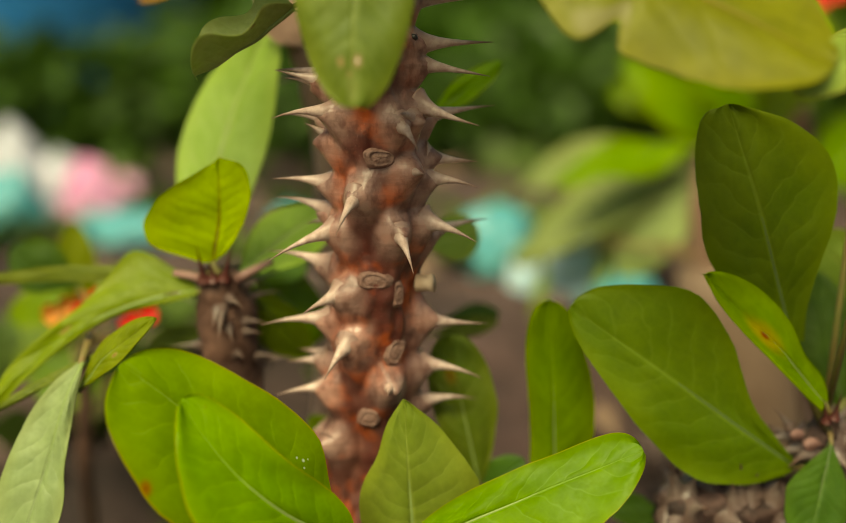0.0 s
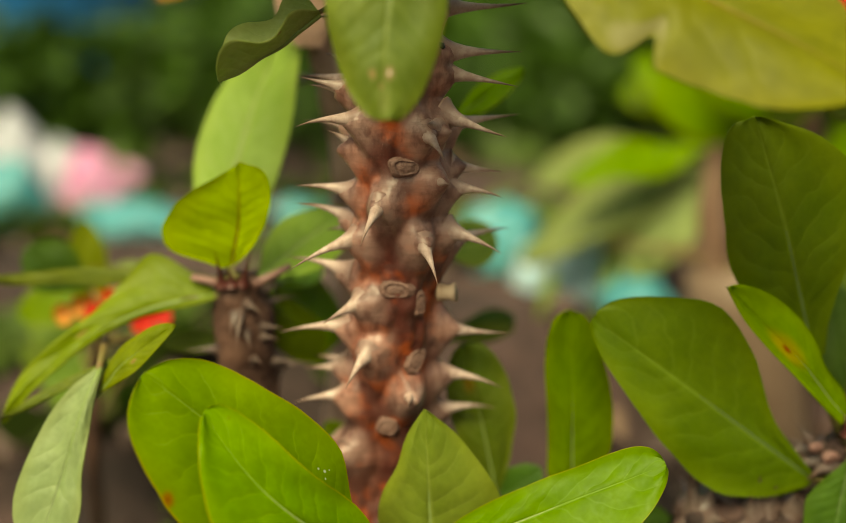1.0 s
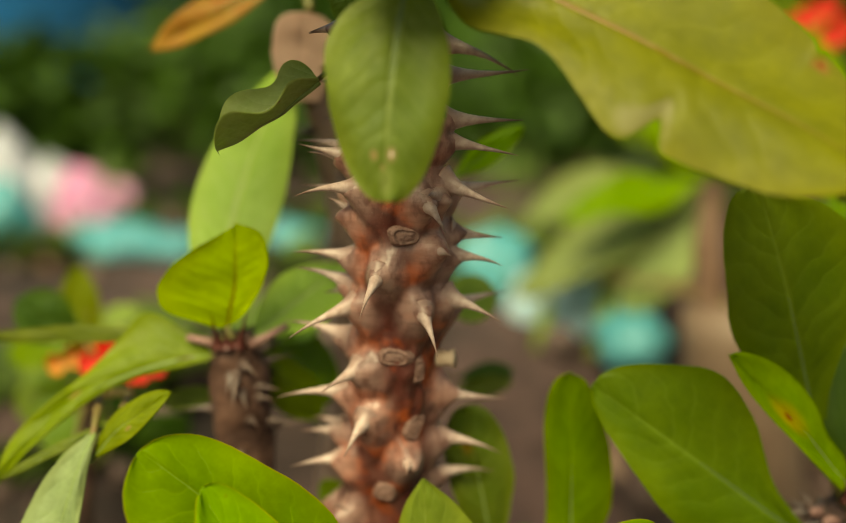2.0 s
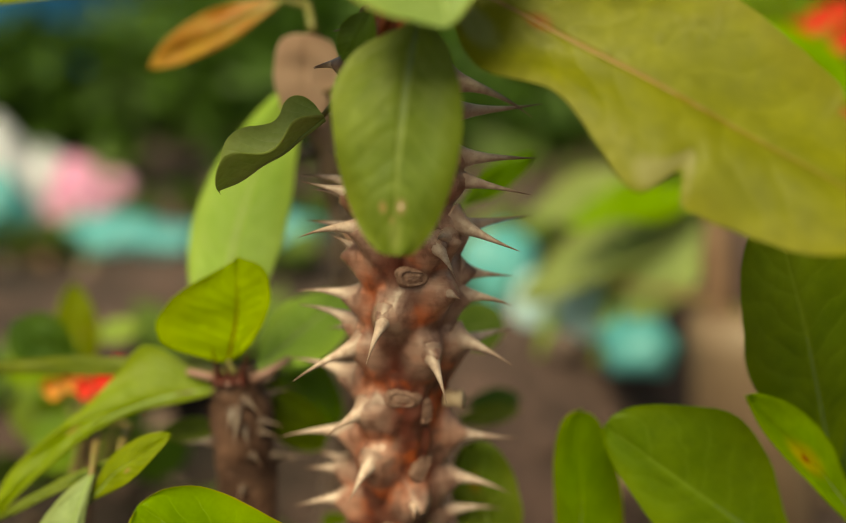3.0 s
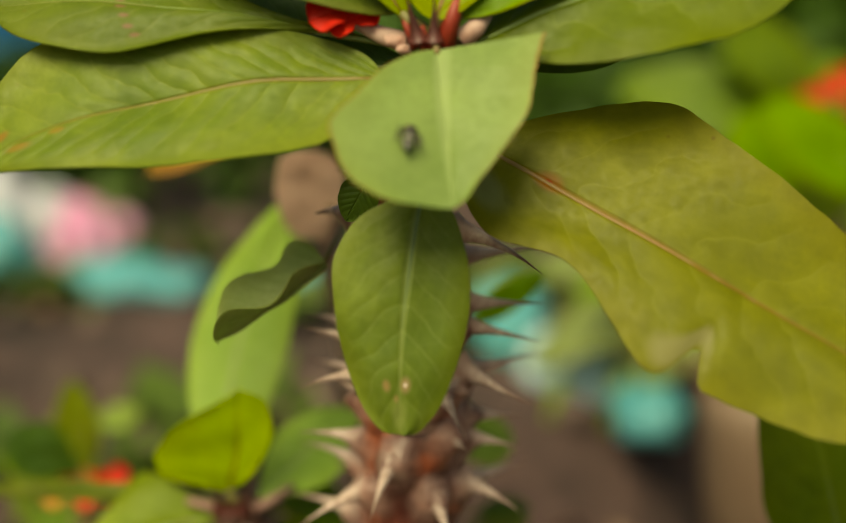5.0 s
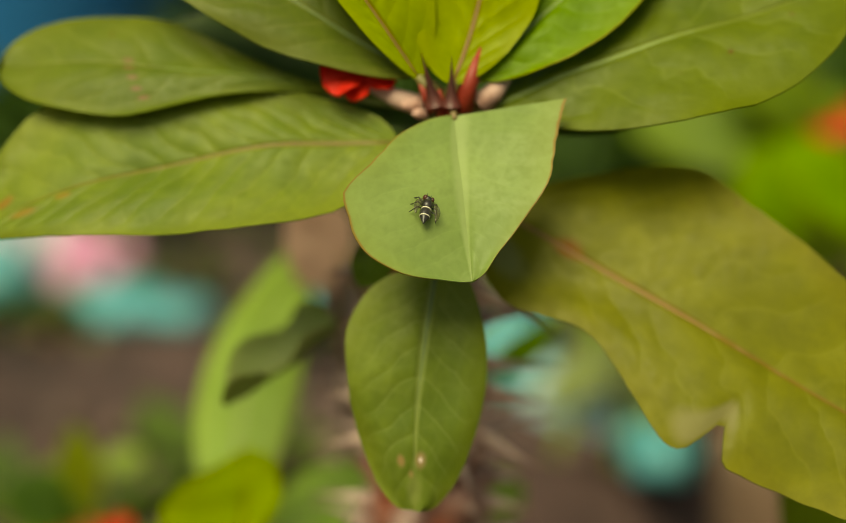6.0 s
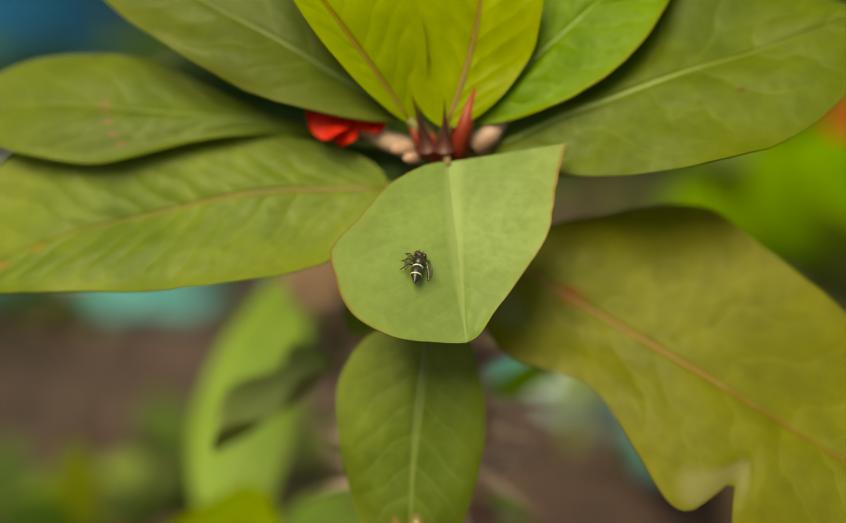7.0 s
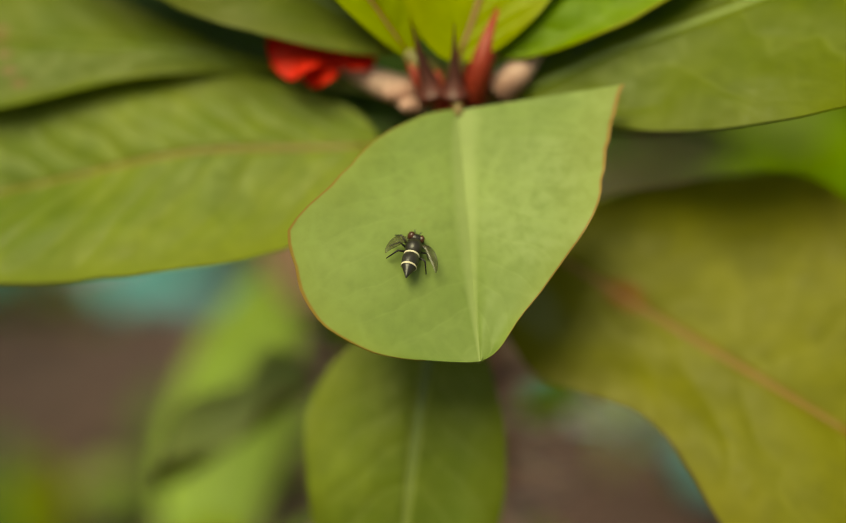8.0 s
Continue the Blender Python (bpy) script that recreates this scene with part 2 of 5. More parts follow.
def bark_material():
    """Grey-brown skin, rust red where it is smooth, wrinkled crosswise, with a grey bloom on the raised parts."""
    m, t, bsdf, out = nodes_of("stem bark")
    coords = t.nodes.new("ShaderNodeTexCoord").outputs["Object"]
    bloom = t.nodes.new("ShaderNodeAttribute")
    bloom.attribute_name = "raised"
    stretch = t.nodes.new("ShaderNodeMapping")
    stretch.inputs["Scale"].default_value = (1, 1, 0.6)
    t.links.new(coords, stretch.inputs[0])
    big = noise_of(t, 85.0, 3.0, 0.55, stretch.outputs[0])
    mid = noise_of(t, 330.0, 4.0, 0.6, stretch.outputs[0])
    fine = noise_of(t, 1900.0, 3.0, 0.65, coords)
    wrinkle = t.nodes.new("ShaderNodeMapping")
    wrinkle.inputs["Scale"].default_value = (0.25, 0.25, 1.6)
    t.links.new(coords, wrinkle.inputs[0])
    creases = noise_of(t, 520.0, 3.0, 0.5, wrinkle.outputs[0])
    rust = noise_of(t, 120.0, 2.0, 0.5, coords)
    col = mix(t, ramp(t, big, 0.36, 0.60), (0.19, 0.070, 0.053), (0.095, 0.022, 0.016))
    col = mix(t, ramp(t, rust, 0.46, 0.62, 0.0, 0.95), col, (0.36, 0.066, 0.016))
    col = mix(t, ramp(t, mid, 0.48, 0.74, 0.0, 0.7), col, (0.050, 0.016, 0.012))
    pale = mix(t, ramp(t, mid, 0.40, 0.66), (0.40, 0.250, 0.212), (0.20, 0.100, 0.082))
    col = mix(t, maths(t, "MULTIPLY", ramp(t, maths(t, "MULTIPLY_ADD", big, 0.5, bloom.outputs["Fac"]), 0.56, 1.08), 0.75), col, pale)
    col = mix(t, maths(t, "MULTIPLY", ramp(t, creases, 0.50, 0.60), 0.22), col, (0.10, 0.045, 0.034))
    col = mix(t, ramp(t, fine, 0.58, 0.8, 0.0, 0.25), col, (0.44, 0.32, 0.27))
    t.links.new(col, bsdf.inputs["Base Color"])
    t.links.new(ramp(t, mid, 0.3, 0.7, 0.30, 0.52), bsdf.inputs["Roughness"])
    bsdf.inputs["Specular IOR Level"].default_value = 0.5
    h = maths(t, "ADD", maths(t, "MULTIPLY", creases, 0.10), maths(t, "MULTIPLY_ADD", fine, 0.05, maths(t, "MULTIPLY", mid, 0.6)))
    t.links.new(relief(t, h, 0.6, 0.0012), bsdf.inputs["Normal"])
    return m


def thorn_material(name="thorn", k=1.0):
    """UV u runs from root to point."""
    m, t, bsdf, out = nodes_of(name)
    uv = t.nodes.new("ShaderNodeUVMap")
    sep = t.nodes.new("ShaderNodeSeparateXYZ")
    t.links.new(uv.outputs[0], sep.inputs[0])
    u = sep.outputs[0]
    coords = t.nodes.new("ShaderNodeTexCoord").outputs["Object"]
    f = noise_of(t, 700.0, 4.0, 0.6, coords)
    g = noise_of(t, 2600.0, 3.0, 0.6, coords)
    col = mix(t, ramp(t, f, 0.35, 0.68), tuple(c * k for c in (0.57, 0.42, 0.37)), tuple(c * k for c in (0.42, 0.275, 0.235)))
    col = mix(t, ramp(t, u, 0.03, 0.34, 0.92, 0.0), col, tuple(c * k for c in (0.29, 0.170, 0.142)))
    col = mix(t, ramp(t, u, 0.45, 0.95, 0.0, 0.9), col, (0.13, 0.06, 0.04))
    t.links.new(col, bsdf.inputs["Base Color"])
    bsdf.inputs["Roughness"].default_value = 0.38
    t.links.new(relief(t, maths(t, "ADD", f, maths(t, "MULTIPLY", g, 0.25)), 0.4, 0.0004), bsdf.inputs["Normal"])
    return m


bark = bark_material()
thorn_skin = thorn_material()
thorn_brown = thorn_material("brown thorn", 0.34)


def scar_material():
    m, t, bsdf, out = nodes_of("leaf scar")
    lip = t.nodes.new("ShaderNodeAttribute")
    lip.attribute_name = "dark"
    f = noise_of(t, 1200.0, 4.0, 0.6)
    col = mix(t, ramp(t, f, 0.35, 0.68), (0.24, 0.128, 0.102), (0.13, 0.062, 0.048))
    col = mix(t, maths(t, "MULTIPLY", lip.outputs["Fac"], 0.32), col, (0.10, 0.045, 0.032))
    t.links.new(col, bsdf.inputs["Base Color"])
    bsdf.inputs["Roughness"].default_value = 0.6
    t.links.new(relief(t, f, 0.6, 0.0006), bsdf.inputs["Normal"])
    return m


scar_skin = scar_material()
stub_skin = plain("broken stub", (0.42, 0.27, 0.19), (0.50, 0.36, 0.26), 700.0, 0.7, 0.5, 0.0006)
petiole_red = plain("red leaf stalk", (0.22, 0.018, 0.010), (0.38, 0.045, 0.022), 400.0, 0.5, 0.2, 0.0004, glow=0.15)
spine_dark = plain("dark maroon spine", (0.035, 0.008, 0.006), (0.10, 0.020, 0.014), 400.0, 0.5, 0.2, 0.0004)
stipule_pale = plain("pale stipule", (0.66, 0.46, 0.40), (0.48, 0.25, 0.20), 500.0, 0.6, 0.3, 0.0004, glow=0.2)
petal_red = plain("red bract", (0.66, 0.008, 0.004), (0.78, 0.022, 0.010), 200.0, 0.6, 0.15, 0.0004, glow=0.4)
petal_orange = plain("orange bract", (0.78, 0.24, 0.02), (0.80, 0.33, 0.05), 200.0, 0.45, 0.15, 0.0004, glow=0.3)
back_bark = plain("weathered stem", (0.036, 0.012, 0.008), (0.135, 0.062, 0.042), 300.0, 0.75, 0.8, 0.0015)
# brown bark darkened, the deep shade beneath the leaves put into its colour
knob_bark_shaded = plain("shaded knobbly stem", (0.012, 0.005, 0.004), (0.105, 0.050, 0.040), 420.0, 0.7, 0.9, 0.0015)
scar_pink = plain("pinkish stalk scar", (0.33, 0.18, 0.155), (0.15, 0.066, 0.055), 600.0, 0.6, 0.4, 0.0005)
tan_bark = plain("smooth tan stem", (0.20, 0.13, 0.09), (0.12, 0.066, 0.042), 45.0, 0.6, 0.3, 0.001)
leaf_autumn = plain("ageing leaf", (0.42, 0.07, 0.012), (0.46, 0.27, 0.04), 140.0, 0.5, 0.3, 0.0006, glow=0.45)
bract_tan = plain("pale tan bract", (0.62, 0.39, 0.30), (0.74, 0.52, 0.42), 80.0, 0.6, 0.3, 0.0006, glow=0.4)
pale_bark = plain("pale weathered stem", (0.22, 0.125, 0.10), (0.46, 0.32, 0.27), 110.0, 0.75, 0.8, 0.0015)
soil = plain("dry soil", (0.010, 0.006, 0.0055), (0.118, 0.065, 0.060), 36.0, 0.95, 1.0, 0.02)
stone = plain("clod", (0.21, 0.135, 0.12), (0.030, 0.017, 0.015), 40.0, 0.85, 0.5, 0.003)
litter = plain("dead leaf", (0.10, 0.045, 0.025), (0.24, 0.15, 0.10), 60.0, 0.8, 0.5, 0.002)
plastic_white = plain("white plastic film", (0.76, 0.75, 0.84), (0.52, 0.52, 0.60), 70.0, 0.35, 0.3, 0.004, glow=0.3)
plastic_pink = plain("pink plastic film", (0.80, 0.15, 0.46), (0.80, 0.62, 0.76), 110.0, 0.35, 0.3, 0.004, glow=0.3)
plastic_teal = plain("teal plastic film", (0.05, 0.32, 0.37), (0.17, 0.50, 0.56), 70.0, 0.35, 0.3, 0.004, glow=0.3)
plastic_sky = plain("pale blue plastic film", (0.70, 0.84, 0.90), (0.46, 0.72, 0.80), 70.0, 0.35, 0.3, 0.004, glow=0.3)
plastic_blue = plain("blue plastic drum", (0.02, 0.22, 0.56), (0.03, 0.28, 0.66), 12.0, 0.4, 0.1, 0.003)
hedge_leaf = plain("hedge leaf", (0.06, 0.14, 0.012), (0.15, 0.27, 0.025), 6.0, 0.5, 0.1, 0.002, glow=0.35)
# darker copy of the hedge leaf, for bushes the sun lights too strongly
hedge_darkened = plain("darkened hedge leaf", (0.04, 0.09, 0.010), (0.10, 0.19, 0.020), 6.0, 0.5, 0.1, 0.002, glow=0.3)
weed_leaf = plain("weed leaf", (0.05, 0.09, 0.014), (0.13, 0.19, 0.025), 9.0, 0.6, 0.1, 0.002, glow=0.3)
# twigs coloured near black, with the shade inside the bushes painted in
hedge_shade = plain("shaded twigs", (0.02, 0.045, 0.01), (0.035, 0.05, 0.015), 20.0, 0.9, 0.5, 0.004)
fly_black = plain("black chitin", (0.012, 0.011, 0.010), (0.03, 0.026, 0.022), 3000.0, 0.35, 0.3, 0.0001)
fly_band = plain("cream band", (0.62, 0.58, 0.46), (0.5, 0.45, 0.33), 3000.0, 0.6, 0.3, 0.0001)
fly_eye = plain("dark brown eye", (0.05, 0.018, 0.012), (0.08, 0.03, 0.02), 4000.0, 0.25, 0.2, 0.00005)


def wing_material():
    m, t, bsdf, out = nodes_of("smoky wing")
    f = noise_of(t, 1800.0, 3.0)
    t.links.new(mix(t, ramp(t, f, 0.3, 0.7), (0.10, 0.09, 0.05), (0.05, 0.04, 0.025)), bsdf.inputs["Base Color"])
    bsdf.inputs["Roughness"].default_value = 0.25
    clear = t.nodes.new("ShaderNodeBsdfTransparent")
    both = t.nodes.new("ShaderNodeMixShader")
    both.inputs[0].default_value = 0.42
    t.links.new(clear.outputs[0], both.inputs[1])
    t.links.new(bsdf.outputs[0], both.inputs[2])
    t.links.new(both.outputs[0], out.inputs[0])
    return m


fly_wing = wing_material()

stalk_green = plain("green leaf stalk", (0.16, 0.17, 0.04), (0.22, 0.13, 0.05), 300.0, 0.5, 0.2, 0.0004, glow=0.15)
rib_pale = plain("pale midrib", (0.26, 0.34, 0.10), (0.22, 0.30, 0.08), 500.0, 0.5, 0.1, 0.0002, glow=0.2)
rib_red = plain("reddish midrib", (0.27, 0.12, 0.035), (0.24, 0.18, 0.05), 400.0, 0.5, 0.1, 0.0002, glow=0.2)
rib_deep = plain("green midrib", (0.13, 0.19, 0.05), (0.10, 0.15, 0.04), 500.0, 0.5, 0.1, 0.0002, glow=0.2)
rib_of = {"leaf dark green": rib_deep, "leaf green": rib_deep, "leaf olive": rib_deep, "leaf with pale spots": rib_deep, "soft pale leaf": plain("soft midrib", (0.21, 0.285, 0.105), (0.25, 0.32, 0.12), 500.0, 0.5, 0.1, 0.0002, glow=0.2), "leaf with red midrib": plain("olive midrib", (0.22, 0.13, 0.04), (0.22, 0.22, 0.05), 90.0, 0.5, 0.1, 0.0002, glow=0.2), "young leaf": rib_red, "broad yellowish leaf": rib_red, "leaf yellow green": plain("brown midrib", (0.20, 0.11, 0.03), (0.16, 0.10, 0.03), 400.0, 0.5, 0.1, 0.0002, glow=0.15)}

# ---- building helpers ----
PLACE = {}


def thing(name, at, label, category, group="", kind=""):
    ob = new(name)
    ob.empty_display_size = 0.01
    ob.location = at
    PLACE[ob.name] = Vector(at)
    return tagged(ob, label, category, group, kind)


def link_mesh(name, bm, material, smooth=True, sharp=False):
    me = bpy.data.meshes.new(name)
    bm.to_mesh(me)
    bm.free()
    if smooth:
        me.polygons.foreach_set("use_smooth", [True] * len(me.polygons))
    me.materials.append(material)
    if sharp:
        me.set_sharp_from_angle(angle=radians(40))
    return me


def part(name, bm, material, parent, label="", at=None, smooth=True, sharp=False):
    """One mesh object under a thing or a part; the vertices are in world places, the origin goes to at."""
    at = Vector(at) if at is not None else PLACE[parent.name]
    bmesh.ops.translate(bm, verts=bm.verts, vec=-at)
    ob = new(name, link_mesh(name, bm, material, smooth, sharp))
    ob.parent = parent
    ob.location = at - PLACE[parent.name]
    PLACE[ob.name] = at
    return tagged(ob, label)


def whole(name, bm, material, at, label, category, group="", kind="", smooth=True):
    """A thing that is one mesh."""
    at = Vector(at)
    bmesh.ops.translate(bm, verts=bm.verts, vec=-at)
    ob = new(name, link_mesh(name, bm, material, smooth))
    ob.location = at
    PLACE[ob.name] = at
    return tagged(ob, label, category, group, kind)


def frame_of(axis, hint):
    x = Vector(axis).normalized()
    n = Vector(hint)
    n = (n - x * n.dot(x)).normalized()
    return x, n.cross(x), n


ACROSS = (-1.0, -0.93, -0.8, -0.6, -0.38, -0.2, -0.09, -0.035, 0.0, 0.035, 0.09, 0.2, 0.38, 0.6, 0.8, 0.93, 1.0)


class Blade:
    """The shape of one leaf blade: a curved sheet with its own outline."""

    def __init__(self, base, tip, half, normal, peak=0.55, blunt=0.6, narrow=1.0, bow=0.0, cup=0.0, fold=0.0, wave=0.0, side=0.0, notch=(), seed=0):
        self.base, self.length = Vector(base), (Vector(tip) - Vector(base)).length
        self.x, self.s, self.n = frame_of(Vector(tip) - Vector(base), normal)
        self.half, self.peak = half, peak if isinstance(peak, tuple) else (peak, peak)
        self.blunt, self.narrow, self.bow, self.cup, self.fold, self.wave, self.side, self.notch = blunt if isinstance(blunt, tuple) else (blunt, blunt), narrow if isinstance(narrow, tuple) else (narrow, narrow), bow, cup, fold, wave, side, notch
        self.seed = seed

    def outline(self, u, k):
        """Half a width between the nine stations of an outline, which stand closer towards base and tip."""
        w, at = self.half[k], math.acos(max(-1.0, min(1.0, 1 - 2 * u))) / math.pi * 8
        i = min(7, int(at))
        a, b, c, d, f = w[max(0, i - 1)], w[i], w[i + 1], w[min(8, i + 2)], at - i
        return max(0.0, b + 0.5 * f * (c - a + f * (2 * a - 5 * b + 4 * c - d + f * (3 * (b - c) + d - a)))) * 0.001

    def width(self, u, k):
        if isinstance(self.half[k], tuple):
            w = self.outline(u, k)
            for side, at, span, depth in self.notch:
                if side == k:
                    w *= 1 - depth * math.exp(-((u - at) / span) ** 2)
            return w * (1 + 0.03 * noise.noise(Vector((u * 7, k * 3.1, self.seed * 1.7))) + 0.016 * noise.noise(Vector((u * 26, k * 3.1, self.seed * 2.3))))
        p = math.log(0.5) / math.log(self.peak[k])
        w = max(0.0, math.sin(math.pi * min(1.0, u) ** p))
        w = w ** (self.narrow[k] if u < self.peak[k] else self.blunt[k])
        if self.notch:
            for side, at, span, depth in self.notch:
                if side == k:
                    w *= 1 - depth * math.exp(-((u - at) / span) ** 2)
        ragged = 0.018 * noise.noise(Vector((u * 7, k * 3.1, self.seed * 1.7))) + 0.008 * noise.noise(Vector((u * 26, k * 3.1, self.seed * 2.3)))
        return self.half[k] * max(0.0, w * (1 + ragged * 2))

    def place(self, u, v):
        k = 0 if v > 0 else 1
        w = self.width(u, k)
        y = abs(v) * w
        out = self.bow * 4 * u * (1 - u) * self.length
        out += self.cup * v * v * w * 2 + self.fold * y
        out += self.wave * self.length * v * v * math.sin(u * 9.5 + self.seed + (0 if v > 0 else 1.6)) * min(1, 4 * u)
        out -= 0.00022 * math.exp(-(v / 0.05) ** 2) * min(1.0, 6 * (1 - u))
        out += 0.0017 * min(1.0, self.length / 0.05) * noise.noise(Vector((u * 3.4, v * 1.8, self.seed * 3.7))) * min(1.0, 5 * u)
        return (self.base + self.x * (u * self.length) + self.s * (y * (1 if v > 0 else -1) + self.side * 4 * u * (1 - u) * self.length) + self.n * out)

    def up(self, u, v):
        a, b = self.place(u + 0.02, v) - self.place(u - 0.02, v), self.place(u, v + 0.04) - self.place(u, v - 0.04)
        n = a.cross(b).normalized()
        return n if n.dot(self.n) > 0 else -n

    def mesh(self, rows=34, thick=0.00032):
        bm = bmesh.new()
        uv = bm.loops.layers.uv.new("UVMap")
        us = [0.5 - 0.5 * math.cos(math.pi * (0.02 + 0.98 * i / rows)) for i in range(rows + 1)]
        top = [[bm.verts.new(self.place(u, v)) for v in ACROSS] for u in us]
        low = [[bm.verts.new(self.place(u, v) - self.n * thick * (1 + 1.6 * math.exp(-(v / 0.06) ** 2))) for v in ACROSS] for u in us]
        last = len(ACROSS) - 1

        def quad(vs, coords):
            f = bm.faces.new(vs)
            for loop, c in zip(f.loops, coords):
                loop[uv].uv = c

        for i in range(rows):
            for j in range(last):
                c = [(us[i], ACROSS[j]), (us[i + 1], ACROSS[j]), (us[i + 1], ACROSS[j + 1]), (us[i], ACROSS[j + 1])]
                c = [(a, b * 0.5 + 0.5) for a, b in c]
                quad((top[i][j], top[i + 1][j], top[i + 1][j + 1], top[i][j + 1]), c)
                quad((low[i][j + 1], low[i + 1][j + 1], low[i + 1][j], low[i][j]), c[::-1])
            for j, e in ((0, 0.0), (last, 1.0)):
                vs = (top[i][j], low[i][j], low[i + 1][j], top[i + 1][j])
                quad(vs if j == 0 else vs[::-1], [(us[i], e)] * 4)
        for i, e in ((0, us[0]), (rows, us[rows])):
            for j in range(last):
                vs = (top[i][j], top[i][j + 1], low[i][j + 1], low[i][j])
                quad(vs if i == 0 else vs[::-1], [(e, 0.5)] * 4)
        bmesh.ops.recalc_face_normals(bm, faces=bm.faces)
        return bm


LEAF_COUNT = [0]
LEAF_BASES = {}


def leaf(plant, base, tip, half, normal, material, peak=0.55, blunt=0.6, base_width=1.0, bow=0.0, cup=0.0, fold=0.0, wave=0.0, side=0.0, notch=(), origin=0.0, label=""):
    LEAF_COUNT[0] += 1
    b = Blade(base, tip, half, normal, peak, blunt, base_width, bow, cup, fold, wave, side, notch, LEAF_COUNT[0])
    ob = part("leaf", b.mesh(120 if notch else 34), material, plant, label, b.place(origin, 0.0) if origin else base, sharp=True)
    b.blade = ob
    if b.length > 0.022:
        # the midrib stands out below the blade and shows as a fine line above
        us = [0.01 + 0.95 * i / 16 for i in range(17)]
        line = [b.place(u, 0.0) - b.n * (0.0006 if material is leaf_bee else 0.00028) for u in us]
        part("midrib", tube(bmesh.new(), line, [0.00052 * (1.05 - u) + 0.00006 for u in us], 7), rib_of.get(material.name, rib_pale), ob, "", base)
    LEAF_BASES.setdefault(plant.name, []).append((Vector(base), b.x.copy(), b.length))
    return b


def stalks(plant, points, material, reach=0.006):
    """Short stalks that join each leaf of a plant to its stem, a line of places."""
    line = []
    for p, q in zip(points, points[1:]):
        line += [Vector(p).lerp(Vector(q), i / 12) for i in range(12)]
    line.append(Vector(points[-1]))
    for base, way, length in LEAF_BASES.get(plant.name, ()):
        foot = min(line, key=lambda p: (p - base).length + max(0.0, p.z - base.z) * 0.7)
        if (foot - base).length < 0.002:
            continue
        mid = foot.lerp(base, 0.6) - way * min(0.006, 0.2 * (foot - base).length)
        pts = [foot, foot.lerp(mid, 0.5), mid, base + way * 0.0006]
        r = 0.0010 if length > 0.03 else 0.0007
        part("leaf_stalk", tube(bmesh.new(), pts, [r * 1.2, r * 1.1, r, r * 0.7], 8), material, plant, "", foot)


def tube(bm, points, radii, sides=12, cap=True):
    """A round rod along points."""
    rings = []
    for i, p in enumerate(points):
        p = Vector(p)
        d = Vector(points[min(i + 1, len(points) - 1)]) - Vector(points[max(i - 1, 0)])
        x, s, n = frame_of(d, (0.13, -1, 0.31) if abs(d.normalized().y) < 0.9 else (0, 0, 1))
        rings.append([bm.verts.new(p + (s * math.cos(a) + n * math.sin(a)) * radii[i]) for a in (2 * math.pi * k / sides for k in range(sides))])
    for a, b in zip(rings, rings[1:]):
        for k in range(sides):
            bm.faces.new((a[k], a[(k + 1) % sides], b[(k + 1) % sides], b[k]))
    if cap:
        bm.faces.new(rings[0][::-1])
        bm.faces.new(rings[-1])
    bmesh.ops.recalc_face_normals(bm, faces=bm.faces)
    return bm


def thorn_mesh(root, point, r0, bend=0.08, sides=12):
    """A hard spine: a wide flared root, tapering to a needle."""
    root, point = Vector(root), Vector(point)
    d = point - root
    x, s, n = frame_of(d, (0, 0, 1) if abs(d.normalized().z) < 0.85 else (0, -1, 0))
    bm = bmesh.new()
    uv = bm.loops.layers.uv.new("UVMap")
    rings, us = [], (0.0, 0.025, 0.05, 0.08, 0.12, 0.19, 0.3, 0.45, 0.62, 0.8, 0.94, 1.0)
    for u in us:
        r = r0 * (0.25 * (1 - u) ** 8 + 0.40 * (1 - u) ** 3.0 + 0.30 * (1 - u) ** 0.95 + 0.014)
        c = root + x * (d.length * u) + n * (bend * d.length * 4 * u * (1 - u))
        tall = 1 + 0.3 * (1 - u) ** 4
        rings.append([bm.verts.new(c + s * math.cos(a) * r + n * math.sin(a) * r * tall) for a in (2 * math.pi * k / sides for k in range(sides))])
    for i in range(len(us) - 1):
        for k in range(sides):
            f = bm.faces.new((rings[i][k], rings[i][(k + 1) % sides], rings[i + 1][(k + 1) % sides], rings[i + 1][k]))
            for loop, u in zip(f.loops, (us[i], us[i], us[i + 1], us[i + 1])):
                loop[uv].uv = (u, 0.5)
    bm.faces.new(rings[0][::-1])
    bm.faces.new(rings[-1])
    bmesh.ops.recalc_face_normals(bm, faces=bm.faces)
    return bm


def lerp_path(points, z):
    """The place on a path of (x, y, z, radius) at height z."""
    for a, b in zip(points, points[1:]):
        if z <= b[2] or b is points[-1]:
            k = (z - a[2]) / (b[2] - a[2])
            return [a[i] + (b[i] - a[i]) * k for i in range(4)]


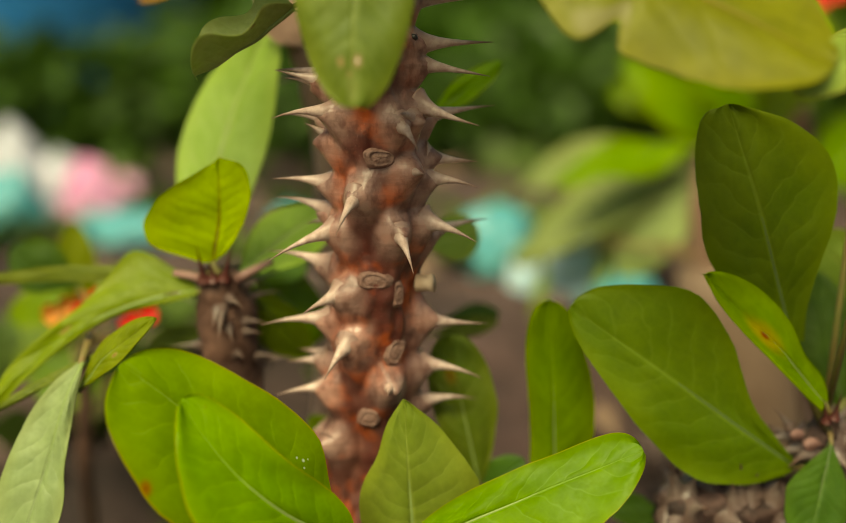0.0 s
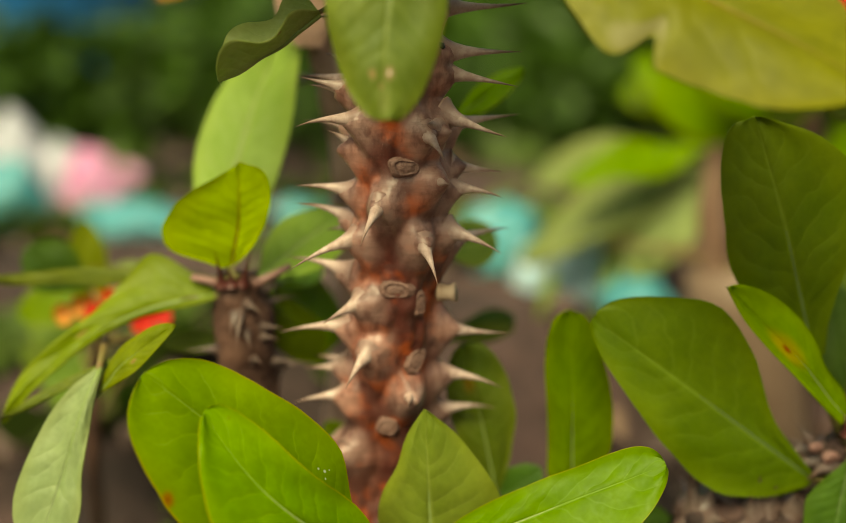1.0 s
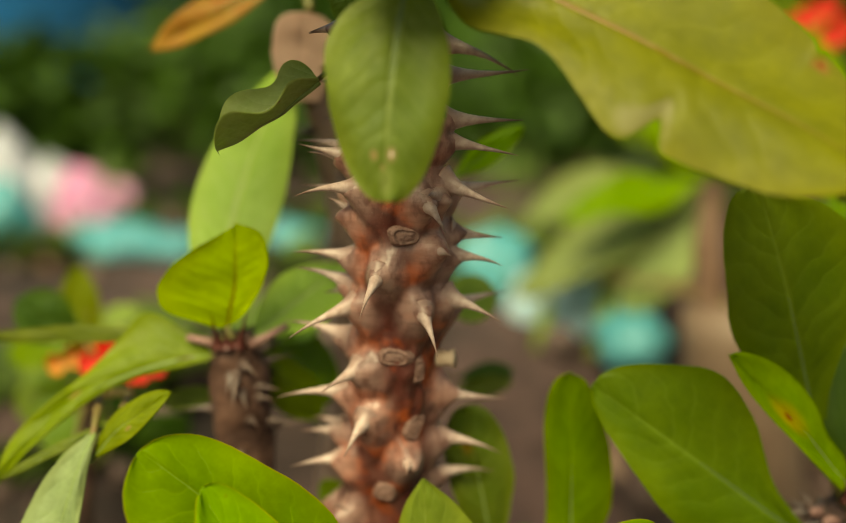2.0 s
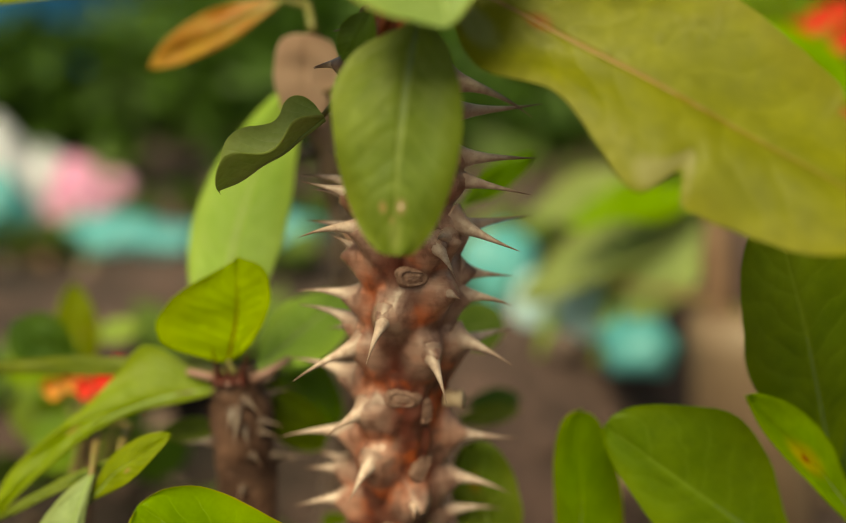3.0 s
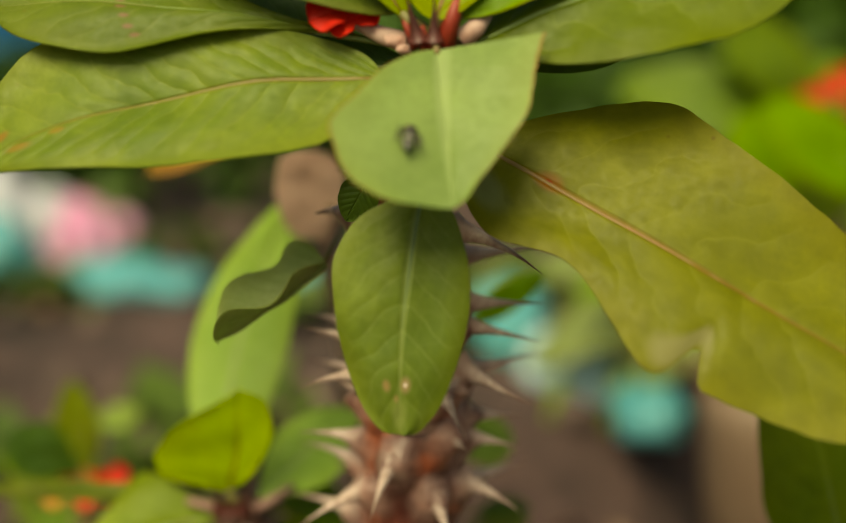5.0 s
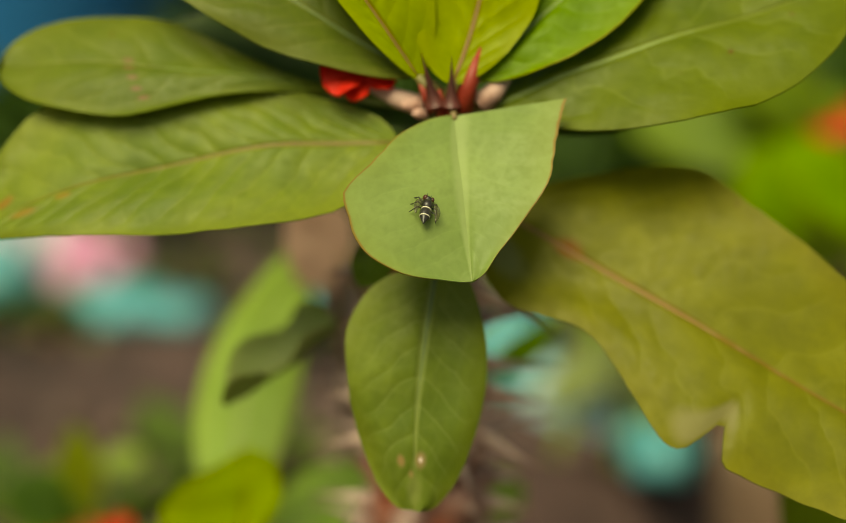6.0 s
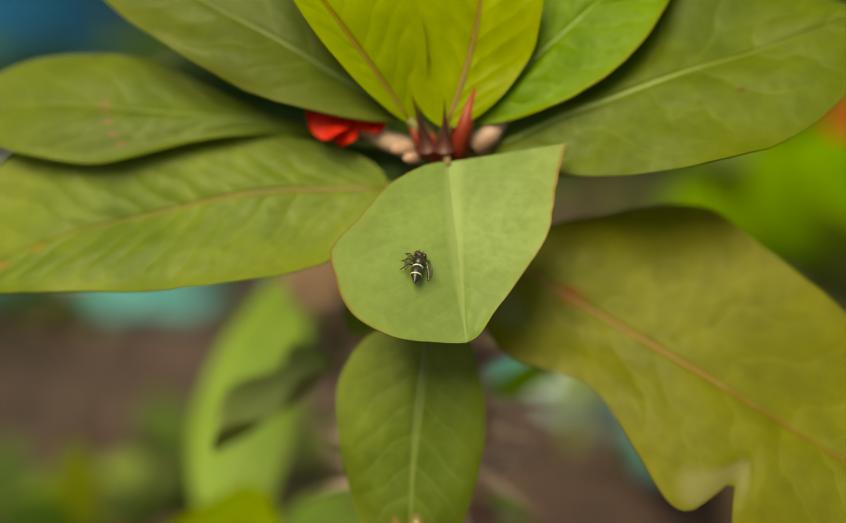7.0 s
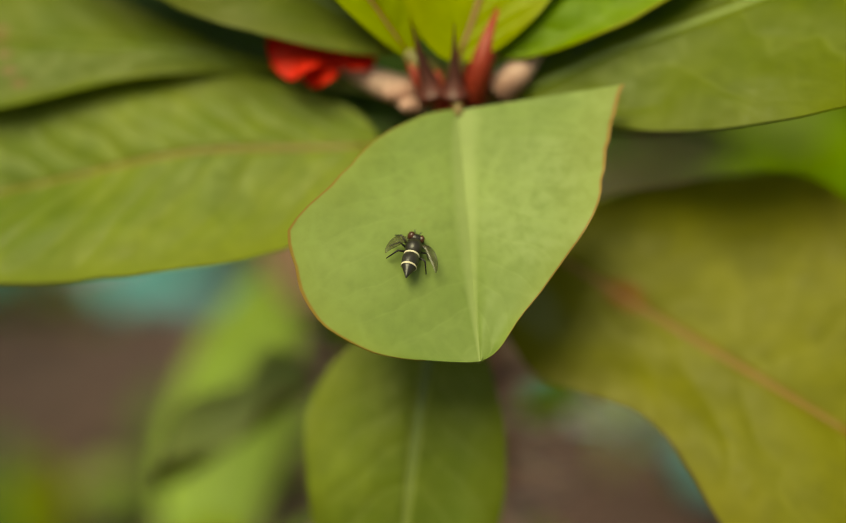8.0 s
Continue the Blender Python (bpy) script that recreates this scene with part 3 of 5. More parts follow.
def stem_mesh(axis, bumps, rings=300, sides=130, rough=0.0017, seed=0.0):
    """A knobbly upright stem: axis of (x, y, z, radius), swollen where the thorns stand."""
    z0, z1 = axis[0][2], axis[-1][2]
    place, raised = [], []
    roots = [Vector(b) for b in bumps]
    for i in range(rings + 1):
        z = z0 + (z1 - z0) * i / rings
        x, y, _, r = lerp_path(axis, z)
        for k in range(sides):
            a = 2 * math.pi * k / sides
            d = Vector((math.cos(a), math.sin(a), 0))
            q = Vector((x, y, z)) + d * r
            lump = noise.noise(Vector((q.x * 130, q.y * 130, q.z * 75 + seed))) * rough + noise.noise(Vector((q.x * 420, q.y * 420, q.z * 260 + seed))) * rough * 0.5
            rise = around = 0.0
            for b in roots:
                dz = z - b.z
                if abs(dz) < 0.0125:
                    below = 0.0118 if dz < 0 else 0.0070
                    away = math.sqrt(((q.x - b.x) ** 2 + (q.y - b.y) ** 2) / 0.0072 ** 2 + (dz / below) ** 2)
                    if away < 1:
                        rise = max(rise, (1 - away) ** 1.75)
                    around = max(around, 1 - math.sqrt(((q.x - b.x) ** 2 + (q.y - b.y) ** 2) / 0.0105 ** 2 + (dz / 0.0125) ** 2))
            place.append(Vector((x, y, z)) + d * (r - 0.0016 + lump * (1 - 0.8 * rise) + rise * 0.0064))
            raised.append(around)
    bm = bmesh.new()
    layer = bm.verts.layers.float.new("raised")
    verts = []
    for p, r in zip(place, raised):
        v = bm.verts.new(p)
        v[layer] = r
        verts.append(v)
    for i in range(rings):
        for k in range(sides):
            j = (k + 1) % sides
            bm.faces.new((verts[i * sides + k], verts[i * sides + j], verts[(i + 1) * sides + j], verts[(i + 1) * sides + k]))
    bm.faces.new(verts[-sides:])
    return bm


def scar_mesh(at, out, wide, tall, tilt=0.0):
    """A healed leaf scar: a raised lip round a groove, with a flat bar inside it."""
    x, s, n = frame_of(out, (math.sin(tilt), 0, math.cos(tilt)))
    bm = bmesh.new()
    dark = bm.verts.layers.float.new("dark")
    side = 28
    rings = []
    for scale, lift in ((1.55, -0.0011), (1.22, -0.0002), (1.02, 0.00018), (0.91, -0.0001), (0.80, -0.00012), (0.70, 0.0001), (0.42, 0.00018), (0.22, 0.00012), (0.0, 0.0001)):
        ring = []
        bar = 0.66 if scale < 0.75 else 1.0
        for k in range(side):
            a = 2 * math.pi * k / side
            c, d = math.cos(a), math.sin(a)
            e = (abs(c) ** 3.2 + abs(d) ** 3.2) ** (-1 / 3.2) * (1 + 0.22 * noise.noise(Vector((c * 1.6, d * 1.6, at[2] * 900))))
            v = bm.verts.new(Vector(at) + s * c * e * wide * scale + n * d * e * tall * scale * bar + x * (lift + 0.00012 * noise.noise(Vector((c * 3, d * 3, scale * 4 + at[2] * 700)))))
            v[dark] = 0.9 if 0.75 < scale < 0.95 else 0.25 if scale > 1.5 else 0.0
            ring.append(v)
        rings.append(ring)
    for a, b in zip(rings, rings[1:]):
        for k in range(side):
            bm.faces.new((a[k], a[(k + 1) % side], b[(k + 1) % side], b[k]))
    bmesh.ops.remove_doubles(bm, verts=bm.verts, dist=1e-6)
    bmesh.ops.recalc_face_normals(bm, faces=bm.faces)
    return bm


# ---- ground ----
def ground_height(x, y):
    """The bed lies low; behind the plants a bank of soil rises by a hand's width."""
    near = max(0.0, 1 - max(abs(x), abs(y - 0.7)) / 2.0)
    hollow = min(1.0, max(0.0, (x - 0.085) / 0.03))
    k, far = min(1.0, max(0.0, (y - 0.33 - 0.17 * hollow) / 0.12)), min(1.0, max(0.0, (y - 0.45) / 0.25))
    return GROUND + 0.075 * k * k * (3 - 2 * k) + 0.018 * far + near * (0.015 * noise.noise(Vector((x * 3, y * 3, 0))) + 0.006 * noise.noise(Vector((x * 14, y * 14, 2))))


def ground_sheet():
    steps = [-300, -60, -12, -4, -2] + [-1.2 + 0.05 * i for i in range(49)] + [2, 4, 12, 60, 300]
    bm = bmesh.new()
    rows = []
    for y in steps:
        row = []
        for x in steps:
            yy = y + 0.7
            row.append(bm.verts.new((x, yy, ground_height(x, yy))))
        rows.append(row)
    for a, b in zip(rows, rows[1:]):
        for i in range(len(a) - 1):
            bm.faces.new((a[i], a[i + 1], b[i + 1], b[i]))
    return whole("ground", bm, soil, (0, 0.7, GROUND), "dry brown garden soil with pebbles and litter", "ground", kind="structure")


ground = ground_sheet()


def pebbles():
    rng = random.Random(5)
    bm = bmesh.new()
    for _ in range(1500):
        y = 0.3 + 1.3 * rng.random() ** 1.5
        x = rng.uniform(-0.9, 0.9)
        r = rng.uniform(0.003, 0.011)
        m = Matrix.Translation((x, y, ground_height(x, y) + r * 0.15)) @ Euler((rng.random() * 6, rng.random() * 6, rng.random() * 6)).to_matrix().to_4x4() @ Matrix.Diagonal((r, r * rng.uniform(0.6, 1), r * rng.uniform(0.4, 0.8), 1))
        bmesh.ops.create_icosphere(bm, subdivisions=1, radius=1.0, matrix=m)
    return whole("pebbles", bm, stone, (0, 0.7, GROUND), "small grey-brown stones and clods on soil", "pebbles", kind="stuff")


def dead_leaves():
    rng = random.Random(6)
    bm = bmesh.new()
    for _ in range(520):
        y = 0.32 + 1.2 * rng.random()
        x = rng.uniform(-0.9, 0.9)
        r = rng.uniform(0.008, 0.018)
        m = Matrix.Translation((x, y, ground_height(x, y) + 0.004)) @ Euler((rng.uniform(-0.5, 0.5), rng.uniform(-0.5, 0.5), rng.random() * 6)).to_matrix().to_4x4()
        vs = [bm.verts.new(m @ Vector(c)) for c in ((-r, 0, 0), (0, -r * 0.4, 0.25 * r), (r, 0, 0), (0, r * 0.4, 0.3 * r))]
        bm.faces.new((vs[0], vs[1], vs[2]))
        bm.faces.new((vs[0], vs[2], vs[3]))
    return whole("dead_leaves", bm, litter, (0, 0.7, GROUND), "dry brown fallen leaves on the soil", "leaf litter", kind="stuff")


def weeds():
    """Small low weeds scattered over the bed."""
    rng = random.Random(9)
    bm = bmesh.new()
    for i in range(200):
        y = rng.uniform(0.45, 1.15)
        x = rng.uniform(-0.55, 0.55)
        if i > 165:
            # a belt of weeds close behind the plants
            x, y = rng.uniform(-0.22, -0.03), rng.uniform(0.31, 0.46)
        elif i > 155:
            # a thicker patch of weeds on one side of the bed
            x, y = rng.uniform(-0.42, -0.06), rng.uniform(0.5, 0.86)
        g = ground_height(x, y)
        for _ in range(rng.randrange(5, 11)):
            a, e, s = rng.uniform(0, 6.28), rng.uniform(0.2, 1.1), rng.uniform(0.014, 0.045)
            d = Vector((math.cos(a) * math.cos(e), math.sin(a) * math.cos(e), math.sin(e)))
            w = Vector((-math.sin(a), math.cos(a), 0)) * s * 0.28
            p = Vector((x, y, g))
            q = [bm.verts.new(v) for v in (p, p + d * s * 0.5 - w, p + d * s + Vector((0, 0, -0.2 * s)), p + d * s * 0.5 + w)]
            bm.faces.new(q)
    return whole("weeds", bm, weed_leaf, (0, 0.8, GROUND), "small green weeds growing in the soil", "weeds", kind="stuff")


pebbles()
dead_leaves()
weeds()

# ---- the main plant ----
MAIN_AXIS = [(-0.0140, 0.2580, GROUND - 0.01, 0.0105), (-0.0135, 0.2500, 0.130, 0.0105), (-0.0147, 0.2530, 0.151, 0.0098), (-0.0112, 0.2487, 0.177, 0.0103), (-0.0096, 0.2445, 0.200, 0.0102), (-0.0087, 0.2407, 0.220, 0.0096), (-0.0090, 0.2375, 0.237, 0.0092), (-0.0108, 0.2337, 0.257, 0.0088), (-0.0112, 0.2300, 0.270, 0.0084), (-0.0098, 0.2250, 0.286, 0.0072)]
THORNS = [
    ((0.0027, 0.2343, 0.2513), (0.0156, 0.2343, 0.2514)),
    ((0.0022, 0.2341, 0.2472), (0.0147, 0.2321, 0.2445)),
    ((0.0027, 0.2327, 0.2389), (0.0123, 0.2247, 0.2350)),
    ((0.0026, 0.2403, 0.2360), (0.0162, 0.2453, 0.2380)),
    ((0.0022, 0.2389, 0.2276), (0.0123, 0.2409, 0.2263)),
    ((0.0017, 0.2378, 0.2227), (0.0121, 0.2358, 0.2213)),
    ((0.0025, 0.2375, 0.2138), (0.0119, 0.2315, 0.2103)),
    ((0.0024, 0.2451, 0.2101), (0.0147, 0.2521, 0.2122)),
    ((0.0005, 0.2446, 0.1909), (0.0145, 0.2446, 0.1898)),
    ((0.0007, 0.2466, 0.1797), (0.0133, 0.2436, 0.1773)),
    ((-0.0001, 0.2494, 0.1697), (0.0121, 0.2504, 0.1705)),
    ((-0.0181, 0.2386, 0.2447), (-0.0312, 0.2436, 0.2460)),
    ((-0.0183, 0.2360, 0.2424), (-0.0278, 0.2350, 0.2445)),
    ((-0.0170, 0.2331, 0.2371), (-0.0297, 0.2271, 0.2366)),
    ((-0.0176, 0.2394, 0.2354), (-0.0301, 0.2434, 0.2367)),
    ((-0.0168, 0.2372, 0.2311), (-0.0241, 0.2362, 0.2351)),
    ((-0.0191, 0.2390, 0.2217), (-0.0316, 0.2390, 0.2231)),
    ((-0.0204, 0.2422, 0.2151), (-0.0320, 0.2452, 0.2184)),
    ((-0.0193, 0.2368, 0.2121), (-0.0315, 0.2288, 0.2071)),
    ((-0.0205, 0.2445, 0.2028), (-0.0346, 0.2475, 0.2060)),
    ((-0.0203, 0.2436, 0.1910), (-0.0359, 0.2416, 0.1903)),
    ((-0.0168, 0.2384, 0.1979), (-0.0250, 0.2294, 0.1955)),
    ((-0.0215, 0.2485, 0.1804), (-0.0317, 0.2505, 0.1796)),
    ((-0.0217, 0.2505, 0.1807), (-0.0298, 0.2575, 0.1806)),
    ((-0.0210, 0.2465, 0.1746), (-0.0334, 0.2435, 0.1736)),
    ((-0.0149, 0.2393, 0.1870), (-0.0204, 0.2283, 0.1816)),
    ((-0.0188, 0.2467, 0.1620), (-0.0230, 0.2427, 0.1605)),
    ((-0.0212, 0.2530, 0.1607), (-0.0274, 0.2570, 0.1605)),
    ((-0.0126, 0.2323, 0.2202), (-0.0165, 0.2203, 0.2136)),
    ((-0.0049, 0.2338, 0.2122), (-0.0011, 0.2228, 0.2053)),
    ((-0.0036, 0.2294, 0.2352), (0.0003, 0.2194, 0.2305)),
    ((-0.0028, 0.2333, 0.2252), (0.0014, 0.2253, 0.2253)),
    ((-0.0076, 0.2402, 0.1768), (-0.0073, 0.2302, 0.1774)),
    ((0.0023, 0.2277, 0.2663), (0.0133, 0.2197, 0.2607)),
    ((0.0032, 0.2349, 0.2603), (0.0171, 0.2409, 0.2612)),
    ((-0.0218, 0.2312, 0.2692), (-0.0272, 0.2332, 0.2682)),
    ((-0.0214, 0.2351, 0.2437), (-0.0296, 0.2341, 0.2462)),
    ((-0.0217, 0.2313, 0.2690), (-0.0271, 0.2333, 0.2680)),
    ((-0.0004, 0.2306, 0.2356), (-0.0034, 0.2216, 0.2376)),
]
main = thing("thorny_plant", (-0.014, 0.258, GROUND), "tall crown of thorns with thick spiny brown stem", "plant", "thorny plants")


def on_stem(axis, p, sink=0.0):
    """The foot of a thorn on the stem's skin, from a place near it."""
    x, y, z, r = lerp_path(axis, p[2])
    d = Vector((p[0] - x, p[1] - y, 0))
    d.normalize()
    return Vector((x, y, p[2])) + d * (r - sink)


def main_stem():
    rng = random.Random(11)
    spines = [(on_stem(MAIN_AXIS, b, 0.0002), Vector(t)) for b, t in THORNS]
    # the far side of the stem carries thorns as well
    for i in range(34):
        z = 0.09 + 0.19 * (i + rng.random() * 0.6) / 34
        a = rng.uniform(0.15 * math.pi, 0.85 * math.pi)
        x, y, _, r = lerp_path(MAIN_AXIS, z)
        d = Vector((math.cos(a), math.sin(a), 0))
        foot = Vector((x, y, z)) + d * r
        spines.append((foot, foot + d * rng.uniform(0.009, 0.013) + Vector((0, 0, rng.uniform(-0.003, 0.002)))))
    part("stem", stem_mesh(MAIN_AXIS, [f for f, _ in spines]), bark, main, "rust-brown wrinkled stem with a grey bloom")
    for foot, point in spines:
        x, y, _, r = lerp_path(MAIN_AXIS, foot.z)
        out = Vector((foot.x - x, foot.y - y, 0)).normalized()
        part("thorn", thorn_mesh(foot + out * 0.0006, point, 0.0027 + 0.0005 * rng.random(), rng.uniform(-0.02, 0.08)), thorn_skin, main, "", foot)


main_stem()


def scar_on(p, wide, tall, tilt=0.0, sink=0.0005):
    x, y, z, r = lerp_path(MAIN_AXIS, p[2])
    foot = on_stem(MAIN_AXIS, p, sink)
    part("leaf_scar", scar_mesh(foot, (foot.x - x, foot.y - y, 0.0), wide * 0.84, tall * 0.84, tilt), scar_skin, main, "", foot)


scar_on((-0.0102, 0.2340, 0.2015), 0.0030, 0.0016)
scar_on((-0.0082, 0.2330, 0.2282), 0.0027, 0.0016)
scar_on((-0.0035, 0.2350, 0.1849), 0.0017, 0.0026, 0.5)
scar_on((-0.0039, 0.2350, 0.1983), 0.0011, 0.0024)
scar_on((-0.0187, 0.2400, 0.1934), 0.0013, 0.0020, -0.5)
scar_on((-0.0158, 0.2380, 0.2215), 0.0018, 0.0016)
scar_on((-0.0015, 0.2360, 0.2143), 0.0013, 0.0026, 0.8)
scar_on((-0.0120, 0.2360, 0.1691), 0.0019, 0.0018)
scar_on((-0.0016, 0.2360, 0.2381), 0.0018, 0.0018)
stub_at = on_stem(MAIN_AXIS, (0.0030, 0.2400, 0.1998), 0.0)
part("broken_stub", tube(bmesh.new(), [stub_at - Vector((0.001, 0, 0)), stub_at + Vector((0.0012, -0.0006, 0)), stub_at + Vector((0.0026, -0.001, 0.0002))], [0.0021, 0.0017, 0.0022], 9), stub_skin, main, "pale broken leaf stalk", stub_at)

BEE_LEAF = leaf(main, (-0.0053, 0.2085, 0.2992), (-0.0024, 0.1935, 0.2775), ((16.7, 16.2, 14.9, 14.0, 12.1, 8.3, 4.3, 2.0, 0.3), (0.6, 4.4, 8.9, 12.6, 17.2, 17.0, 14.8, 10.6, 5.2)), (0.05, -0.75, 0.66), leaf_bee, bow=0.02, fold=0.22, origin=0.18, label="pale green leaf with a reddish rim")
leaf(main, (-0.0139, 0.2135, 0.2944), (-0.0776, 0.2080, 0.2817), ((0.8, 4.9, 11.6, 14.2, 13.7, 10.7, 6.8, 3.9, 2.3), (0.8, 4.6, 7.3, 9.8, 12.5, 14.9, 14.6, 9.3, 2.4)), (0.05, -0.78, 0.62), leaf_rib, side=-0.05, bow=0.03, cup=0.06)
leaf(main, (-0.0122, 0.2180, 0.2996), (-0.0778, 0.2200, 0.3053), (0.0094, 0.0107), (0.05, -0.7, 0.7), leaf_streak, peak=0.70, blunt=0.42, base_width=1.5, bow=0.05, label="olive leaf with a rusty streak across it")
leaf(main, (-0.0112, 0.2140, 0.3050), (-0.0620, 0.2250, 0.3297), (0.0095, 0.0105), (0.25, -0.85, 0.45), leaf_olive, peak=0.5, base_width=0.6, bow=0.05)
leaf(main, (-0.0106, 0.2120, 0.3043), (-0.0316, 0.2120, 0.3329), (0.0035, 0.0104), (0.15, -0.95, 0.2), leaf_young, peak=0.5, base_width=0.6, bow=0.04, fold=0.2, label="young yellow-green leaf with a red midrib")
leaf(main, (-0.0056, 0.2110, 0.3037), (-0.0003, 0.2150, 0.3378), (0.0112, 0.0089), (0.0, -1, 0.15), leaf_young, peak=0.5, base_width=0.55, bow=-0.04, fold=0.12, side=-0.06, label="young yellow-green leaf with a red midrib")
leaf(main, (-0.0019, 0.2130, 0.3042), (0.0283, 0.2250, 0.3307), (0.0084, 0.0096), (-0.25, -0.85, 0.4), leaf_bright, peak=0.5, base_width=0.7, bow=0.04)
leaf(main, (0.0007, 0.2150, 0.2999), (0.0568, 0.2200, 0.3192), (0.0149, 0.0161), (-0.15, -0.75, 0.62), leaf_wrinkled, peak=0.55, base_width=0.6, bow=0.04, wave=0.02, label="broad green leaf with wrinkled veins")
leaf(main, (-0.0005, 0.2200, 0.2841), (0.0717, 0.1930, 0.2469), ((0.6, 3.4, 13.5, 23.3, 20.3, 17.7, 13.3, 6.6, 1.4), (1.8, 7.1, 12.8, 10.7, 17.5, 16.2, 13.8, 8.2, 3.4)), (0.1, -0.86, 0.5), leaf_broad, notch=((1, 0.587, 0.022, 0.36), (1, 0.52, 0.04, -0.06), (0, 0.78, 0.010, 0.08)), wave=0.015, bow=0.02, label="broad yellowish leaf with a reddish midrib and a notched edge")
leaf(main, (-0.0071, 0.2080, 0.2781), (-0.0103, 0.1965, 0.2404), ((0.4, 3.4, 6.7, 9.3, 10.2, 9.0, 6.8, 3.9, 1.6), (0.4, 2.4, 9.1, 11.9, 11.3, 9.3, 6.9, 4.2, 1.8)), (0, -1, 0.02), leaf_spot, side=-0.03, bow=0.05, cup=-0.10, label="drooping green leaf with pale spots near its tip")
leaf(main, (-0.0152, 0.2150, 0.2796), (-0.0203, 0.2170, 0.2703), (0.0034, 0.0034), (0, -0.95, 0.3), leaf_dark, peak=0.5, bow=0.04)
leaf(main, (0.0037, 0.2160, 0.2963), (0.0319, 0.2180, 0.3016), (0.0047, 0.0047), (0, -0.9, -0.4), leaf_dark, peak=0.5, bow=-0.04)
# dark leaves added behind the crown, their colour standing in for shadow between leaves
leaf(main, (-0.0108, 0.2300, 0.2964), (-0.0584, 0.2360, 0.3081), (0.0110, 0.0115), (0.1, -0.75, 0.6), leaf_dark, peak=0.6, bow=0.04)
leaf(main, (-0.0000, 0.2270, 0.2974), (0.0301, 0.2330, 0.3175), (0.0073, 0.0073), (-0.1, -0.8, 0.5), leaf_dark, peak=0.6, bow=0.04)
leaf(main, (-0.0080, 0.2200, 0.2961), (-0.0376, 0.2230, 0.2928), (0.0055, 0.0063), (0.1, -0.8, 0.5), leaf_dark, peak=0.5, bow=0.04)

APEX = Vector((-0.0057, 0.2150, 0.3001))


def stalk_scar(plant, place, r, material):
    """A small pale lump where a leaf stalk has dropped."""
    bm = bmesh.new()
    bmesh.ops.create_icosphere(bm, subdivisions=3, radius=1, matrix=Matrix.Translation(place) @ pose(0, 0, 0, 20, 0, 30) @ Matrix.Diagonal((r * 1.3, r * 0.8, r * 0.8, 1)))
    for v in bm.verts:
        v.co += Vector((noise.noise(v.co * 900), noise.noise(v.co * 900 + Vector((5, 0, 0))), noise.noise(v.co * 900 + Vector((0, 7, 0))))) * r * 0.3
    part("stalk_scar", bm, material, plant, "pale pink stalk scar", place)


def apex():
    """The growing tip: short red stalks, dark stipule spines and pale scars."""
    top = MAIN_AXIS[-1]
    bm = tube(bmesh.new(), [(top[0], top[1], top[2] - 0.004), (top[0] * 0.6 + APEX.x * 0.4, top[1], top[2] + 0.003), tuple(APEX + Vector((0, 0.001, -0.004))), tuple(APEX + Vector((0, 0.001, 0.001)))], [0.0086, 0.0056, 0.0030, 0.0014], 20)
    part("growing_tip", bm, back_bark, main, "brown growing tip", APEX)
    for place, end, r in (((-0.0082, 0.2120, 0.3006), (-0.0104, 0.2100, 0.3085), 0.0019), ((-0.0057, 0.2110, 0.3006), (-0.0058, 0.2095, 0.3081), 0.0018)):
        part("spine", thorn_mesh(place, end, r * 1.0, 0.06), spine_dark, main, "dark maroon young spine", place)
    for place, end, r in (((-0.0042, 0.2120, 0.2996), (-0.0014, 0.2126, 0.3092), 0.0012), ((-0.0056, 0.2122, 0.2979), (-0.0056, 0.2115, 0.3025), 0.0008), ((-0.0086, 0.2125, 0.2995), (-0.0110, 0.2125, 0.3047), 0.0006), ((-0.0070, 0.2125, 0.2987), (-0.0076, 0.2120, 0.3028), 0.0007)):
        part("leaf_stalk", tube(bmesh.new(), [place, Vector(place).lerp(Vector(end), 0.5) + Vector((0, -0.0006, 0)), end], [r * 1.5, r * 1.05, r * 0.4], 10), petiole_red, main, "red leaf stalk", place)
    stub = [(-0.0014, 0.2138, 0.3004), (0.0010, 0.2138, 0.3026), (0.0028, 0.2145, 0.3046)]
    part("stalk_stub", tube(bmesh.new(), stub, [0.0018, 0.0016, 0.0009], 12), stipule_pale, main, "pale pink stalk stub", stub[0])
    for place, r in (((-0.0104, 0.2128, 0.2990), 0.0011), ((-0.0116, 0.2140, 0.3003), 0.0016)):
        stalk_scar(main, place, r, stipule_pale)


apex()


def blossom(plant, centre, size, material, normal, petals=2, label=""):
    """A pair of kidney-shaped bracts on a thin stalk."""
    x, s, n = frame_of((1, 0, 0), normal)
    c = Vector(centre)
    for i in range(petals):
        a = math.pi * i * 2 / petals + 0.4
        d = s * math.sin(a) + x * math.cos(a)
        b = Blade(c - d * size * 0.1, c + d * size, (size * 0.62, size * 0.62), n, 0.55, 0.5, 0.6, 0.06, 0.16, 0, 0.12, 0, 0, i + 40)
        part("bract", b.mesh(12), material, plant, label, c)


